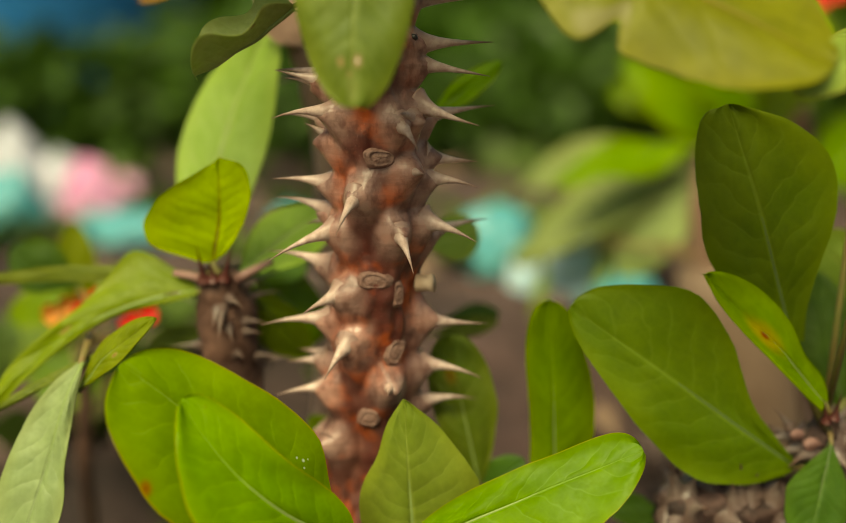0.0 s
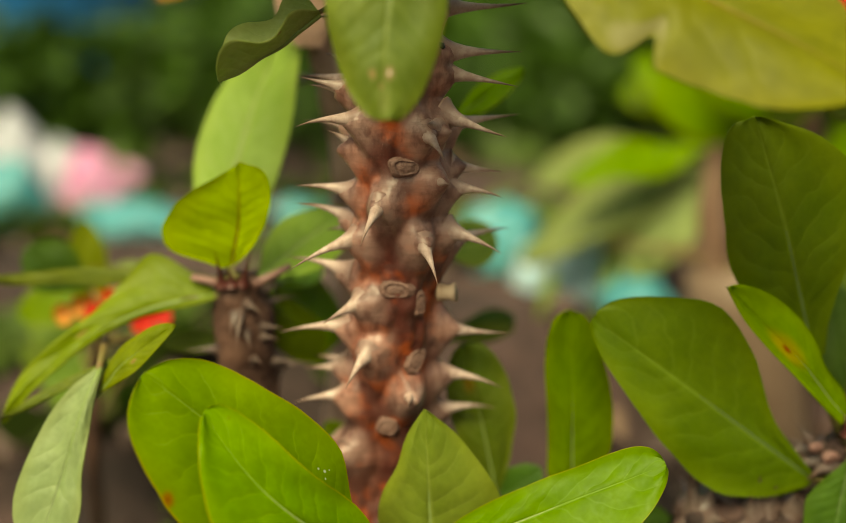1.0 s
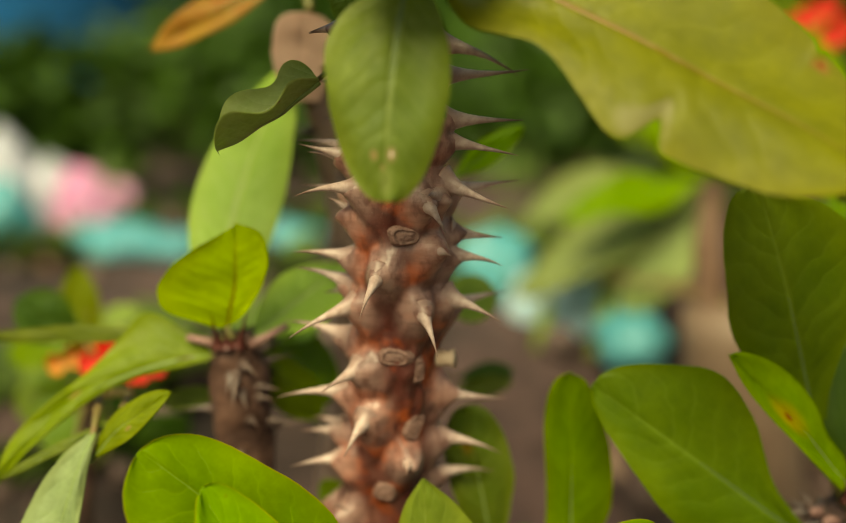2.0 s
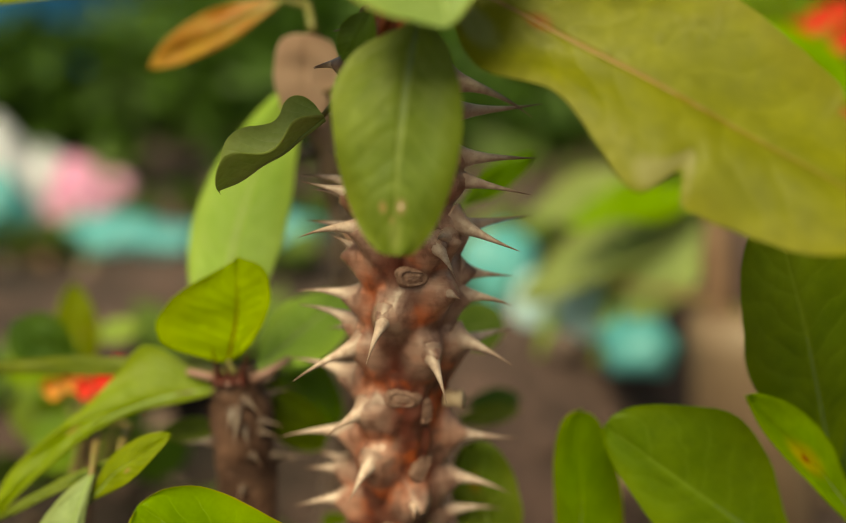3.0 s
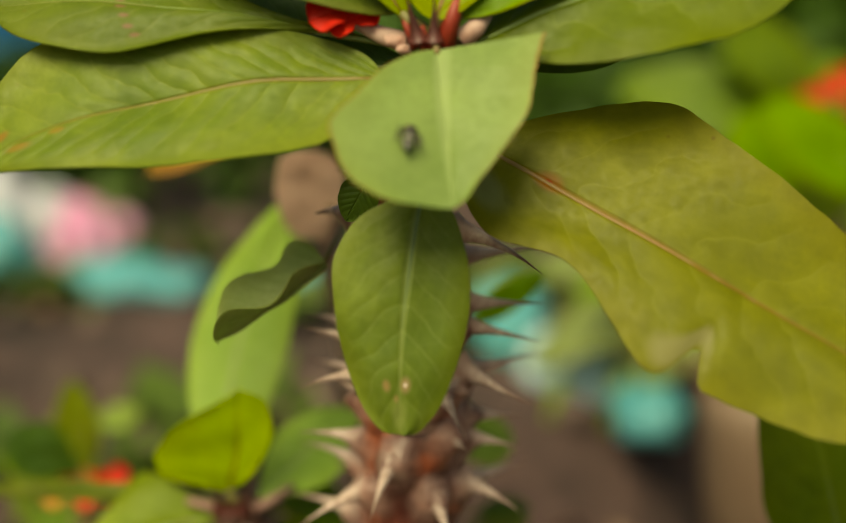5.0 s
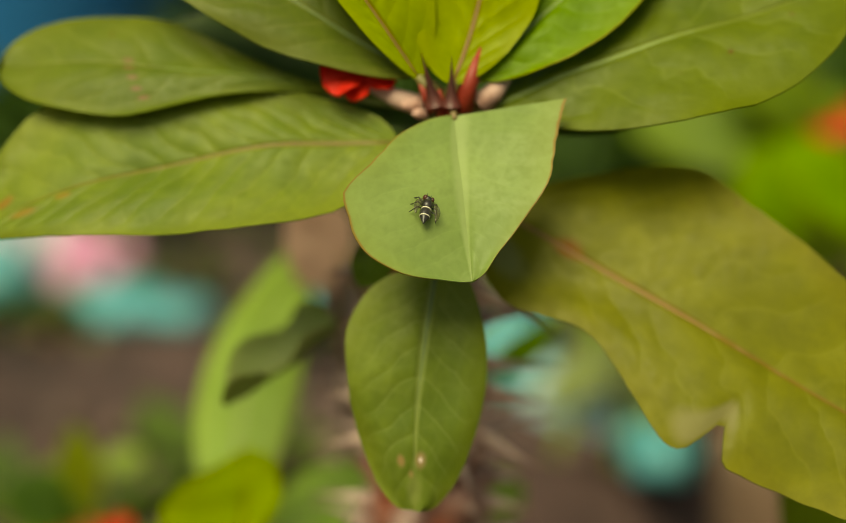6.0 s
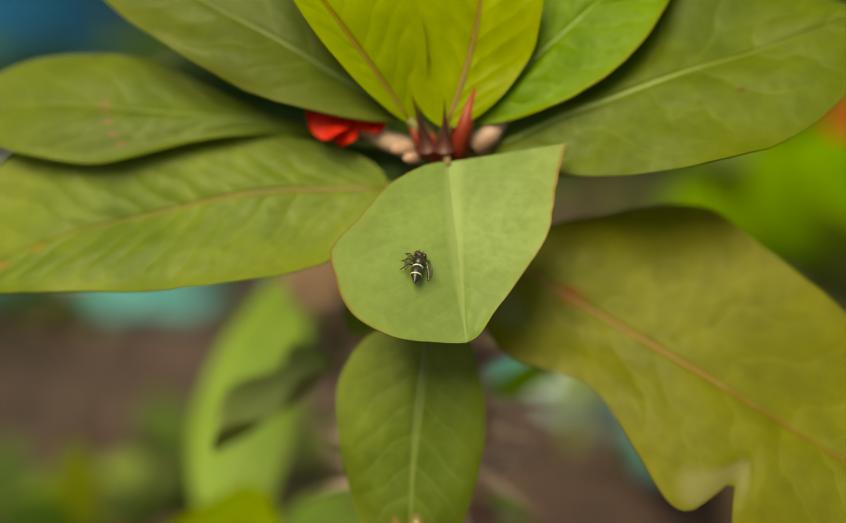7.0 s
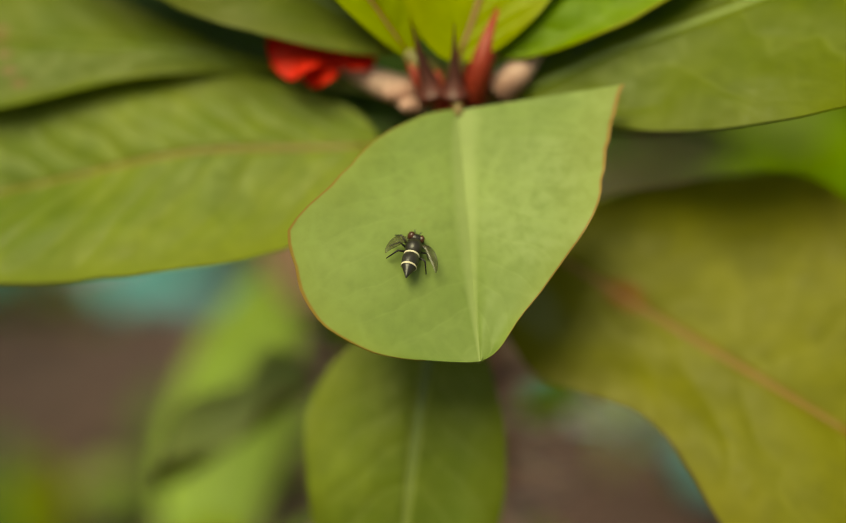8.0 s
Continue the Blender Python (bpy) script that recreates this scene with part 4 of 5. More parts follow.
stalks(main, [MAIN_AXIS[-2][:3], MAIN_AXIS[-1][:3], tuple(APEX)], stalk_green)
scab = on_stem(MAIN_AXIS, (0.0022, 0.2310, 0.2525), -0.0012)
part("bark_scab", tube(bmesh.new(), [scab + Vector((-0.0006, 0, 0.0005)), scab, scab + Vector((0.0005, -0.0002, -0.0005))], [0.0004, 0.0008, 0.0004], 8), fly_black, main, "small black scab", scab)
blossom(main, (-0.0200, 0.2155, 0.3052), 0.0062, petal_red, (0.1, -0.8, 0.6), 2, "bright red bract")
blossom(main, (-0.0186, 0.2152, 0.3036), 0.0044, petal_red, (-0.3, -0.8, 0.4), 2, "bright red bract")
part("flower_stalk", tube(bmesh.new(), [(-0.0100, 0.2145, 0.2999), (-0.0140, 0.2155, 0.3010), (-0.0190, 0.2180, 0.3030)], [0.0018, 0.0015, 0.0009], 12), stipule_pale, main, "pinkish flower stalk", (-0.0122, 0.2150, 0.3001))


# ---- neighbouring plants ----
def rough_stem(plant, points, material, thorns, seed, length=0.009, thorn_r=0.0016, name="stem", lump=0.0016):
    """A thorny stem along points of (x, y, z, radius)."""
    rng = random.Random(seed)
    pts = [Vector(p[:3]) for p in points]
    line, radii = [], []
    for a, b in zip(points, points[1:]):
        for i in range(8):
            k = i / 8
            line.append(Vector(a[:3]).lerp(Vector(b[:3]), k))
            radii.append(a[3] + (b[3] - a[3]) * k)
    line.append(pts[-1])
    radii.append(points[-1][3])
    bm = tube(bmesh.new(), line, radii, 28)
    for v in bm.verts:
        v.co += Vector((noise.noise(v.co * 180), noise.noise(v.co * 180 + Vector((9, 0, 0))), 0.5 * noise.noise(v.co * 180 + Vector((0, 9, 0))))) * lump
    part(name, bm, material, plant, "", pts[0])
    for i in range(thorns):
        k = rng.randrange(2, len(line) - 1)
        d = (line[k] - line[k - 1]).normalized()
        x, s, n = frame_of(d, (0, -1, 0.2))
        a = 2 * math.pi * rng.random()
        out = (s * math.cos(a) + n * math.sin(a)).normalized()
        foot = line[k] + out * radii[k] * 0.9
        part("thorn", thorn_mesh(foot, foot + (out + d * rng.uniform(-0.2, 0.3)) * length * rng.uniform(0.7, 1.1), thorn_r, 0.04, 8), thorn_brown, plant, "", foot)


left = thing("thorny_plant", (-0.056, 0.275, GROUND), "smaller crown of thorns plant with yellow-green leaves beside the tall one", "plant", "thorny plants")
rough_stem(left, [(-0.056, 0.275, GROUND - 0.01, 0.0075), (*(-0.0470, 0.2660, 0.1711), 0.0075), (*(-0.0478, 0.2620, 0.1900), 0.0068), (*(-0.0481, 0.2590, 0.1986), 0.0040)], back_bark, 34, 3)
leaf(left, (-0.0495, 0.2590, 0.2011), (-0.0462, 0.2530, 0.2263), ((2.1, 5.4, 13.7, 16.3, 15.5, 11.3, 5.2, 1.0, 0.0), (0.2, 0.6, 2.4, 4.4, 6.2, 7.6, 7.4, 6.7, 4.8)), (0, -0.85, 0.45), leaf_yellow, side=-0.05, bow=0.03, cup=0.12, label="rounded yellow-green leaf with a brown midrib")
leaf(left, (-0.0528, 0.2580, 0.1948), (-0.1003, 0.2450, 0.1675), ((0.4, 1.3, 1.8, 1.6, 1.6, 2.2, 1.4, 1.0, 0.0), (1.7, 6.7, 13.6, 8.5, 4.2, 3.8, 3.9, 1.9, 0.0)), (0.2, -0.75, 0.62), leaf_long, bow=0.04, side=-0.12, label="long olive leaf with a worn hole")
leaf(left, (-0.0505, 0.2600, 0.1984), (-0.1117, 0.2700, 0.1952), (0.0019, 0.0026), (0, -0.6, 0.8), leaf_olive, peak=0.5, bow=0.02)
leaf(left, (-0.0514, 0.2650, 0.2012), (-0.0368, 0.2920, 0.2618), (0.0116, 0.0116), (-0.2, -0.8, 0.5), leaf_lit, peak=(0.44, 0.48), blunt=0.7, base_width=0.7, bow=-0.05, side=0.10, label="upright translucent bright green leaf")
leaf(left, (-0.0439, 0.2620, 0.1979), (-0.0237, 0.2820, 0.2112), (0.0079, 0.0086), (0, -0.8, 0.6), leaf_lit, peak=0.5, bow=0.05)
leaf(left, (-0.0513, 0.2700, 0.1810), (-0.0686, 0.2700, 0.1794), (0.0027, 0.0033), (0, -0.95, 0.3), leaf_olive, peak=0.5)
leaf(left, (-0.0417, 0.2720, 0.1955), (-0.0262, 0.2850, 0.1781), (0.0095, 0.0102), (0, -0.7, 0.7), leaf_bright, peak=0.6)
leaf(left, (-0.0454, 0.2700, 0.1947), (-0.0319, 0.2900, 0.1957), (0.0048, 0.0054), (0, -0.7, 0.7), leaf_lit, peak=0.6)
leaf(left, (-0.0462, 0.2750, 0.1973), (-0.0262, 0.2900, 0.1773), (0.0078, 0.0084), (0, -0.7, 0.7), leaf_bright, peak=0.6, bow=0.04)
leaf(left, (-0.0447, 0.2650, 0.1962), (-0.0301, 0.2750, 0.1743), (0.0056, 0.0062), (0, -0.95, 0.3), leaf_green, peak=0.6, bow=0.04)
for place, end in (((-0.0512, 0.2570, 0.1975), (-0.0520, 0.2535, 0.2065)), ((-0.0462, 0.2560, 0.1980), (-0.0436, 0.2525, 0.2068)), ((-0.0488, 0.2555, 0.1980), (-0.0492, 0.2535, 0.2030))):
    part("spine", thorn_mesh(place, end, 0.0018, 0.03), spine_dark, left, "dark maroon young spine", place)
for points in ([(-0.0442, 0.2570, 0.1975), (-0.0405, 0.2580, 0.1992), (-0.0361, 0.2620, 0.2010)], [(-0.0508, 0.2575, 0.1975), (-0.0545, 0.2570, 0.1985), (-0.0585, 0.2580, 0.1990)]):
    part("leaf_stalk", tube(bmesh.new(), points, [0.0013, 0.0010, 0.0008], 8), scar_pink, left, "pinkish leaf stalk", points[0])

stalks(left, [(-0.0470, 0.2660, 0.1711), (-0.0478, 0.2620, 0.1900), (-0.0481, 0.2590, 0.1986)], stalk_green)

side = thing("thorny_plant", (0.085, 0.262, GROUND), "low crown of thorns plant with broad green leaves", "plant", "thorny plants")
rough_stem(side, [(0.085, 0.262, GROUND - 0.01, 0.0080), (*(0.0875, 0.2580, 0.1293), 0.0085), (*(0.0933, 0.2560, 0.1499), 0.0078), (*(0.0924, 0.2520, 0.1636), 0.0040)], knob_bark_shaded, 60, 4, 0.011, 0.0034, lump=0.0030)
rough_stem(side, [(*(0.0949, 0.2560, 0.1457), 0.0070), (*(0.0761, 0.2520, 0.1427), 0.0075), (*(0.0604, 0.2500, 0.1429), 0.0070), (*(0.0550, 0.2520, 0.1434), 0.0030)], knob_bark_shaded, 48, 8, 0.011, 0.0034, name="branch", lump=0.0030)
leaf(side, (0.0807, 0.1980, 0.2511), (0.0652, 0.1930, 0.2419), (0.0041, 0.0050), (0, -0.95, 0.3), leaf_pale, peak=0.5, bow=0.03)
leaf(side, (0.0849, 0.2470, 0.1551), (0.0326, 0.2400, 0.1945), ((1.0, 4.3, 10.5, 15.1, 14.0, 10.6, 7.1, 3.5, 0.5), (0.6, 1.4, 3.1, 6.5, 14.6, 18.2, 13.3, 7.3, 2.0)), (0, -1, 0.12), leaf_green, bow=0.04, cup=0.05, label="broad rounded green leaf with fine veins")
leaf(side, (0.0904, 0.2450, 0.1707), (0.0613, 0.2390, 0.2018), ((2.0, 2.2, 3.0, 3.6, 3.6, 3.6, 2.8, 1.1, 0.2), (0.2, 1.6, 3.0, 3.5, 5.5, 6.1, 4.8, 2.4, 0.0)), (-0.1, -0.8, 0.5), leaf_blotch, fold=0.2, bow=0.04, label="curled bright leaf with a yellow and red blotch")
leaf(side, (0.0836, 0.2490, 0.1833), (0.0655, 0.2420, 0.2380), ((0.6, 4.0, 7.1, 11.1, 13.8, 12.4, 10.0, 7.4, 4.1), (2.8, 3.3, 5.1, 10.5, 17.7, 18.2, 11.9, 4.0, 0.0)), (0.1, -1, 0.15), leaf_green, bow=0.03, label="tall dark green leaf")
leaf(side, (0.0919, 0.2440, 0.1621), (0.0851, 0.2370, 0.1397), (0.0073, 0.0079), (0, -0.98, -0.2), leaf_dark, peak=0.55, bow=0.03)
leaf(side, (0.1032, 0.2680, 0.1576), (0.0952, 0.2760, 0.1955), (0.0080, 0.0080), (0, -0.95, 0.3), leaf_dark, peak=0.6, bow=0.03)
leaf(side, (0.1160, 0.2800, 0.1848), (0.0959, 0.2800, 0.2029), (0.0088, 0.0088), (0, -0.95, 0.3), leaf_olive, peak=0.6, bow=0.03)
leaf(side, (0.0949, 0.2500, 0.2547), (0.0889, 0.2500, 0.2421), (0.0046, 0.0046), (0, -0.95, 0.3), leaf_pale, peak=0.5)
leaf(side, (0.0587, 0.2600, 0.1355), (0.0413, 0.2600, 0.1433), (0.0040, 0.0040), (0, -0.95, 0.3), leaf_dark, peak=0.5)
for place, end in (((0.0910, 0.2460, 0.1665), (0.0896, 0.2440, 0.1724)), ((0.0924, 0.2450, 0.1675), (0.0932, 0.2430, 0.1744)), ((0.0838, 0.2490, 0.1640), (0.0786, 0.2470, 0.1700))):
    part("spine", thorn_mesh(place, end, 0.0014, 0.03), spine_dark if place[0] > 0.09 else thorn_brown, side, "dark young spine", place)
for place, r in (((0.0852, 0.2480, 0.1626), 0.0015), ((0.0886, 0.2478, 0.1604), 0.0018)):
    stalk_scar(side, place, r, scar_pink)

stalks(side, [(0.0875, 0.2580, 0.1293), (0.0933, 0.2560, 0.1499), (0.0924, 0.2520, 0.1636)], stalk_green)

low = thing("thorny_plant", (-0.004, 0.216, GROUND), "short leafy shoot at the foot of the tall stem", "plant", "thorny plants")
rough_stem(low, [(-0.004, 0.216, GROUND - 0.01, 0.0060), (-0.006, 0.216, 0.11, 0.0058), (*(-0.0072, 0.2150, 0.1469), 0.0035)], back_bark, 20, 5)
leaf(low, (-0.0158, 0.2180, 0.1515), (-0.0562, 0.2040, 0.1920), ((0.6, 8.1, 12.8, 17.1, 18.7, 17.1, 13.3, 8.0, 1.5), (0.6, 1.5, 5.3, 11.7, 12.6, 11.5, 9.6, 5.0, 0.0)), (0.1, -0.85, 0.5), leaf_drops, bow=0.05, label="broad bright leaf with a yellowish rim")
leaf(low, (-0.0141, 0.2120, 0.1530), (-0.0447, 0.2020, 0.1851), ((0.6, 5.0, 8.7, 11.5, 12.9, 12.3, 8.2, 3.7, 1.1), (0.6, 3.4, 6.6, 8.5, 8.1, 8.1, 6.4, 3.8, 1.0)), (0.1, -0.8, 0.6), leaf_bright, side=0.11, bow=0.06, cup=0.08)
leaf(low, (-0.0018, 0.2320, 0.1378), (-0.0037, 0.2290, 0.1769), ((3.2, 5.7, 9.7, 11.3, 10.6, 6.5, 4.2, 1.4, 0.1), (7.9, 9.9, 14.9, 16.4, 15.0, 11.0, 6.5, 2.2, 0.2)), (0, -1, 0.05), leaf_mid, bow=0.05, cup=-0.08)
leaf(low, (-0.0056, 0.2250, 0.1429), (0.0452, 0.2180, 0.1696), ((0.6, 1.5, 4.4, 6.0, 6.1, 5.9, 6.2, 4.7, 1.4), (0.2, 0.8, 4.8, 9.3, 12.1, 12.5, 9.6, 4.5, 0.6)), (-0.1, -0.75, 0.65), leaf_low, bow=0.05)
leaf(low, (0.0310, 0.2560, 0.1447), (0.0292, 0.2520, 0.1934), ((2.0, 3.3, 5.6, 5.5, 5.8, 6.2, 5.7, 3.7, 0.6), (1.5, 2.8, 6.4, 9.3, 9.6, 8.0, 5.5, 3.1, 0.0)), (0, -1, 0.05), leaf_bright, bow=0.03, cup=-0.1)
leaf(low, (0.0129, 0.2550, 0.1475), (0.0054, 0.2550, 0.1844), (0.0070, 0.0083), (0, -0.95, 0.3), leaf_blotch2, peak=0.6, blunt=0.38, base_width=0.6, bow=0.03, label="olive leaf with brown specks")
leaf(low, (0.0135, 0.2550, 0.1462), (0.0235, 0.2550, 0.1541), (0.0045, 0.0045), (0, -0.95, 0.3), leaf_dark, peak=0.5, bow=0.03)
leaf(low, (-0.0196, 0.2650, 0.1504), (-0.0284, 0.2650, 0.1617), (0.0047, 0.0040), (0, -0.95, 0.3), leaf_green, peak=0.5)

stalks(low, [(-0.004, 0.216, GROUND), (-0.006, 0.216, 0.11), (-0.0072, 0.2150, 0.1469)], stalk_green)

back = thing("thorny_plant", (-0.035, 0.315, GROUND), "thin weathered thorny stem standing behind the tall one", "plant", "thorny plants")
rough_stem(back, [(-0.035, 0.315, GROUND - 0.01, 0.0070), (*(-0.0252, 0.3100, 0.1867), 0.0052), (*(-0.0261, 0.3050, 0.2278), 0.0048), (*(-0.0303, 0.2950, 0.2480), 0.0042), (*(-0.0330, 0.2900, 0.2640), 0.0036)], pale_bark, 30, 6)
leaf(back, (-0.0406, 0.3000, 0.2803), (-0.0757, 0.3050, 0.2630), (0.0044, 0.0050), (0, -0.95, 0.3), leaf_autumn, peak=0.5, bow=0.06, label="ageing orange leaf")
leaf(back, (-0.0253, 0.2330, 0.2591), (-0.0450, 0.2270, 0.2457), ((0.5, 1.6, 3.2, 4.6, 5.6, 6.0, 5.6, 4.2, 1.4), (1.8, 3.8, 4.9, 5.0, 4.8, 4.4, 3.6, 2.2, 0.3)), (-0.15, -0.3, 0.95), leaf_curl, fold=1.0, wave=0.08, bow=-0.03, label="curled green leaf with a brown spot, coloured pale as if lit by the sky")
leaf(back, (-0.0344, 0.2850, 0.2514), (-0.0342, 0.2810, 0.2725), ((1.4, 2.5, 5.1, 6.2, 7.1, 6.9, 6.3, 4.4, 1.5), (3.8, 4.3, 5.9, 7.7, 8.1, 8.5, 7.6, 5.0, 1.5)), (0, -1, 0.05), bract_tan, label="pale tan bract")
leaf(back, (0.0009, 0.2750, 0.2333), (0.0187, 0.2750, 0.2469), (0.0032, 0.0032), (0, -0.95, 0.3), leaf_bright, peak=0.55, bow=0.03)
leaf(back, (-0.0022, 0.2850, 0.2009), (0.0136, 0.2850, 0.2036), (0.0062, 0.0062), (0, -0.95, 0.3), leaf_pale, peak=0.6, blunt=0.45)
leaf(back, (-0.0011, 0.2900, 0.1751), (0.0188, 0.2900, 0.1795), (0.0028, 0.0028), (0, -0.95, 0.3), leaf_olive, peak=0.6)
leaf(back, (0.0034, 0.2950, 0.1787), (0.0192, 0.2950, 0.1805), (0.0034, 0.0034), (0, -0.95, 0.3), leaf_dark, peak=0.6)

stalks(back, [(-0.035, 0.315, GROUND), (-0.0252, 0.3100, 0.1867), (-0.0261, 0.3050, 0.2278), (-0.0303, 0.2950, 0.2480), (-0.0328, 0.2880, 0.2729)], stalk_green)

# ---- further back ----
far_plant = thing("leafy_shrub", (0.150, 0.50, GROUND), "pale leafy shoot growing from a smooth tan stump", "shrub")


def far_shrub():
    foot = Vector((0.150, 0.50, GROUND - 0.01))
    top = Vector((0.1099, 0.4200, 0.1695))
    low_end = Vector((0.1193, 0.4200, 0.0927))
    part("stem", tube(bmesh.new(), [foot, low_end, low_end.lerp(top, 0.5), low_end.lerp(top, 0.85), top], [0.022, 0.0215, 0.0210, 0.0205, 0.0195], 28), tan_bark, far_plant, "smooth tan stump", foot)
    shoot = Vector((0.1075, 0.4560, 0.2095))
    part("shoot", tube(bmesh.new(), [top - Vector((0.008, 0, 0.01)), top.lerp(shoot, 0.5) + Vector((-0.006, 0, 0)), shoot], [0.0065, 0.0055, 0.0040], 12), litter, far_plant, "reddish brown shoot", top)
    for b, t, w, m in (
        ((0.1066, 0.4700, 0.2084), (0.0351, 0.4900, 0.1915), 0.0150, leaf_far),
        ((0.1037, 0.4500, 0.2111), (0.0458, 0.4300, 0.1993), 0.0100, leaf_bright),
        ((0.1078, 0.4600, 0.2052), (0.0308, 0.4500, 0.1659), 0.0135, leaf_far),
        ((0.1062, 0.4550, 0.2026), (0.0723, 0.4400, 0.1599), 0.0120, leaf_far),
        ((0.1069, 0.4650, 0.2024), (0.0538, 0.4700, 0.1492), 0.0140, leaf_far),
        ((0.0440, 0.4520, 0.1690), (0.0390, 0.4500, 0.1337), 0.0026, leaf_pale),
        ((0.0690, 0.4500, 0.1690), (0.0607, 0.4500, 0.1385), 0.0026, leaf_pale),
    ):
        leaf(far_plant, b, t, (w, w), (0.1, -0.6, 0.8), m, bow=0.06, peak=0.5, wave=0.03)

    stalks(far_plant, [top, top.lerp(shoot, 0.5), shoot], stalk_green)


far_shrub()

flowers = thing("flowering_plant", (-0.115, 0.36, GROUND), "low plant with red and orange flowers among leaves", "plant")


def flowering():
    part("stem", tube(bmesh.new(), [(-0.115, 0.36, GROUND - 0.01), (-0.112, 0.345, 0.12), (-0.0960, 0.3050, 0.1700)], [0.0026, 0.0024, 0.0018], 10), back_bark, flowers, "", (-0.115, 0.36, GROUND))
    blossom(flowers, (-0.1013, 0.3020, 0.1799), 0.0052, petal_orange, (0, -0.9, 0.3), 2, "orange bract")
    blossom(flowers, (-0.0978, 0.3040, 0.1820), 0.0045, petal_orange, (0.2, -0.9, 0.3), 2, "orange bract")
    blossom(flowers, (-0.0916, 0.2980, 0.1812), 0.0050, petal_red, (0, -0.9, 0.4), 2, "red bract")
    blossom(flowers, (-0.0876, 0.3000, 0.1849), 0.0046, petal_red, (0, -0.9, 0.3), 2, "red bract")
    blossom(flowers, (-0.0772, 0.2960, 0.1793), 0.0046, petal_red, (0, -0.9, 0.3), 2, "red bract")
    blossom(flowers, (-0.0812, 0.3000, 0.1771), 0.0036, petal_red, (0, -0.9, 0.3), 2, "red bract")
    for b, t, w, m in (
        ((-0.1040, 0.3300, 0.1690), (-0.1050, 0.3280, 0.2010), 0.0062, leaf_long),
        ((-0.1110, 0.3600, 0.1754), (-0.0950, 0.3600, 0.1793), 0.004, leaf_pale),
        ((-0.1049, 0.3400, 0.1766), (-0.1314, 0.3400, 0.1698), 0.007, leaf_bright),
        ((-0.1147, 0.3600, 0.1498), (-0.1379, 0.3600, 0.1499), 0.010, leaf_green),
        ((-0.1149, 0.3600, 0.1461), (-0.0983, 0.3700, 0.1372), 0.010, leaf_dark),
        ((-0.1101, 0.3600, 0.1567), (-0.1348, 0.3600, 0.1689), 0.012, leaf_green),
        ((-0.1020, 0.3400, 0.1440), (-0.1242, 0.3400, 0.1524), 0.010, leaf_green),
        ((-0.0945, 0.3500, 0.1485), (-0.0839, 0.3600, 0.1312), 0.010, leaf_dark),
    ):
        leaf(flowers, b, t, (w, w), (0, -0.9, 0.45), m, bow=0.05, peak=0.55)

    stalks(flowers, [(-0.115, 0.36, GROUND), (-0.112, 0.345, 0.12), (-0.0960, 0.3050, 0.1700)], stalk_green)


leaf(flowers, (-0.0766, 0.2380, 0.1763), (-0.0570, 0.2330, 0.1942), (0.0041, 0.0035), (0, -0.7, 0.7), leaf_long, peak=0.55, blunt=0.7, bow=0.06)
leaf(flowers, (-0.0746, 0.2370, 0.1837), (-0.0857, 0.2230, 0.1462), ((0.3, 0.6, 1.3, 2.5, 4.3, 6.2, 6.5, 4.0, 0.6), (0.3, 1.4, 4.4, 6.9, 8.3, 9.1, 8.0, 4.3, 1.0)), (-0.2, -0.9, 0.35), leaf_grey, cup=0.02, bow=0.03, label="pale grey-green leaf with raised veins")
leaf(flowers, (-0.0708, 0.2450, 0.1844), (-0.0983, 0.2400, 0.1702), (0.0012, 0.0018), (0, -0.6, 0.8), leaf_olive, peak=0.5)
leaf(flowers, (-0.0946, 0.3000, 0.1864), (-0.1113, 0.2950, 0.1982), (0.0075, 0.0075), (0, -0.95, 0.3), leaf_dark, peak=0.6, bow=0.04)
flowering()


def bag(at, size, material, seed, label, squash=0.6):
    bm = bmesh.new()
    bmesh.ops.create_icosphere(bm, subdivisions=5, radius=1.0)
    off = Vector((seed * 3.7, seed * 1.3, 0))
    for v in bm.verts:
        q = v.co.copy()
        w = 1 + 0.30 * noise.noise(q * 1.3 + off) + 0.06 * abs(noise.noise(q * 3.5 + off))
        v.co = Vector((q.x * size[0], q.y * size[1], max(q.z * size[2], -size[2] * 0.55))) * w
    low_z = min(v.co.z for v in bm.verts)
    z = ground_height(at[0], at[1])
    for v in bm.verts:
        v.co += Vector((at[0], at[1], z - low_z - 0.004))
    return whole("plastic_bag", bm, material, (at[0], at[1], z), label, "plastic bag", "litter on the ground")


WHITE, PINK, TEAL, PALE = "crumpled white plastic bag on the soil", "crumpled pink plastic bag on the soil", "crumpled teal plastic sheet on the soil", "crumpled pale blue plastic bag on the soil"
bag((-0.246, 0.66), (0.016, 0.020, 0.036), plastic_white, 1, WHITE)
bag((-0.226, 0.67), (0.014, 0.018, 0.028), plastic_white, 2, WHITE)
bag((-0.285, 0.70), (0.020, 0.020, 0.030), plastic_white, 11, WHITE)
bag((-0.200, 0.65), (0.017, 0.018, 0.025), plastic_pink, 3, PINK)
bag((-0.183, 0.66), (0.012, 0.014, 0.019), plastic_pink, 13, PINK)
bag((-0.242, 0.62), (0.024, 0.018, 0.024), plastic_teal, 4, TEAL)
bag((-0.172, 0.62), (0.026, 0.020, 0.013), plastic_teal, 5, TEAL)
bag((-0.142, 0.61), (0.020, 0.018, 0.010), plastic_teal, 12, TEAL)
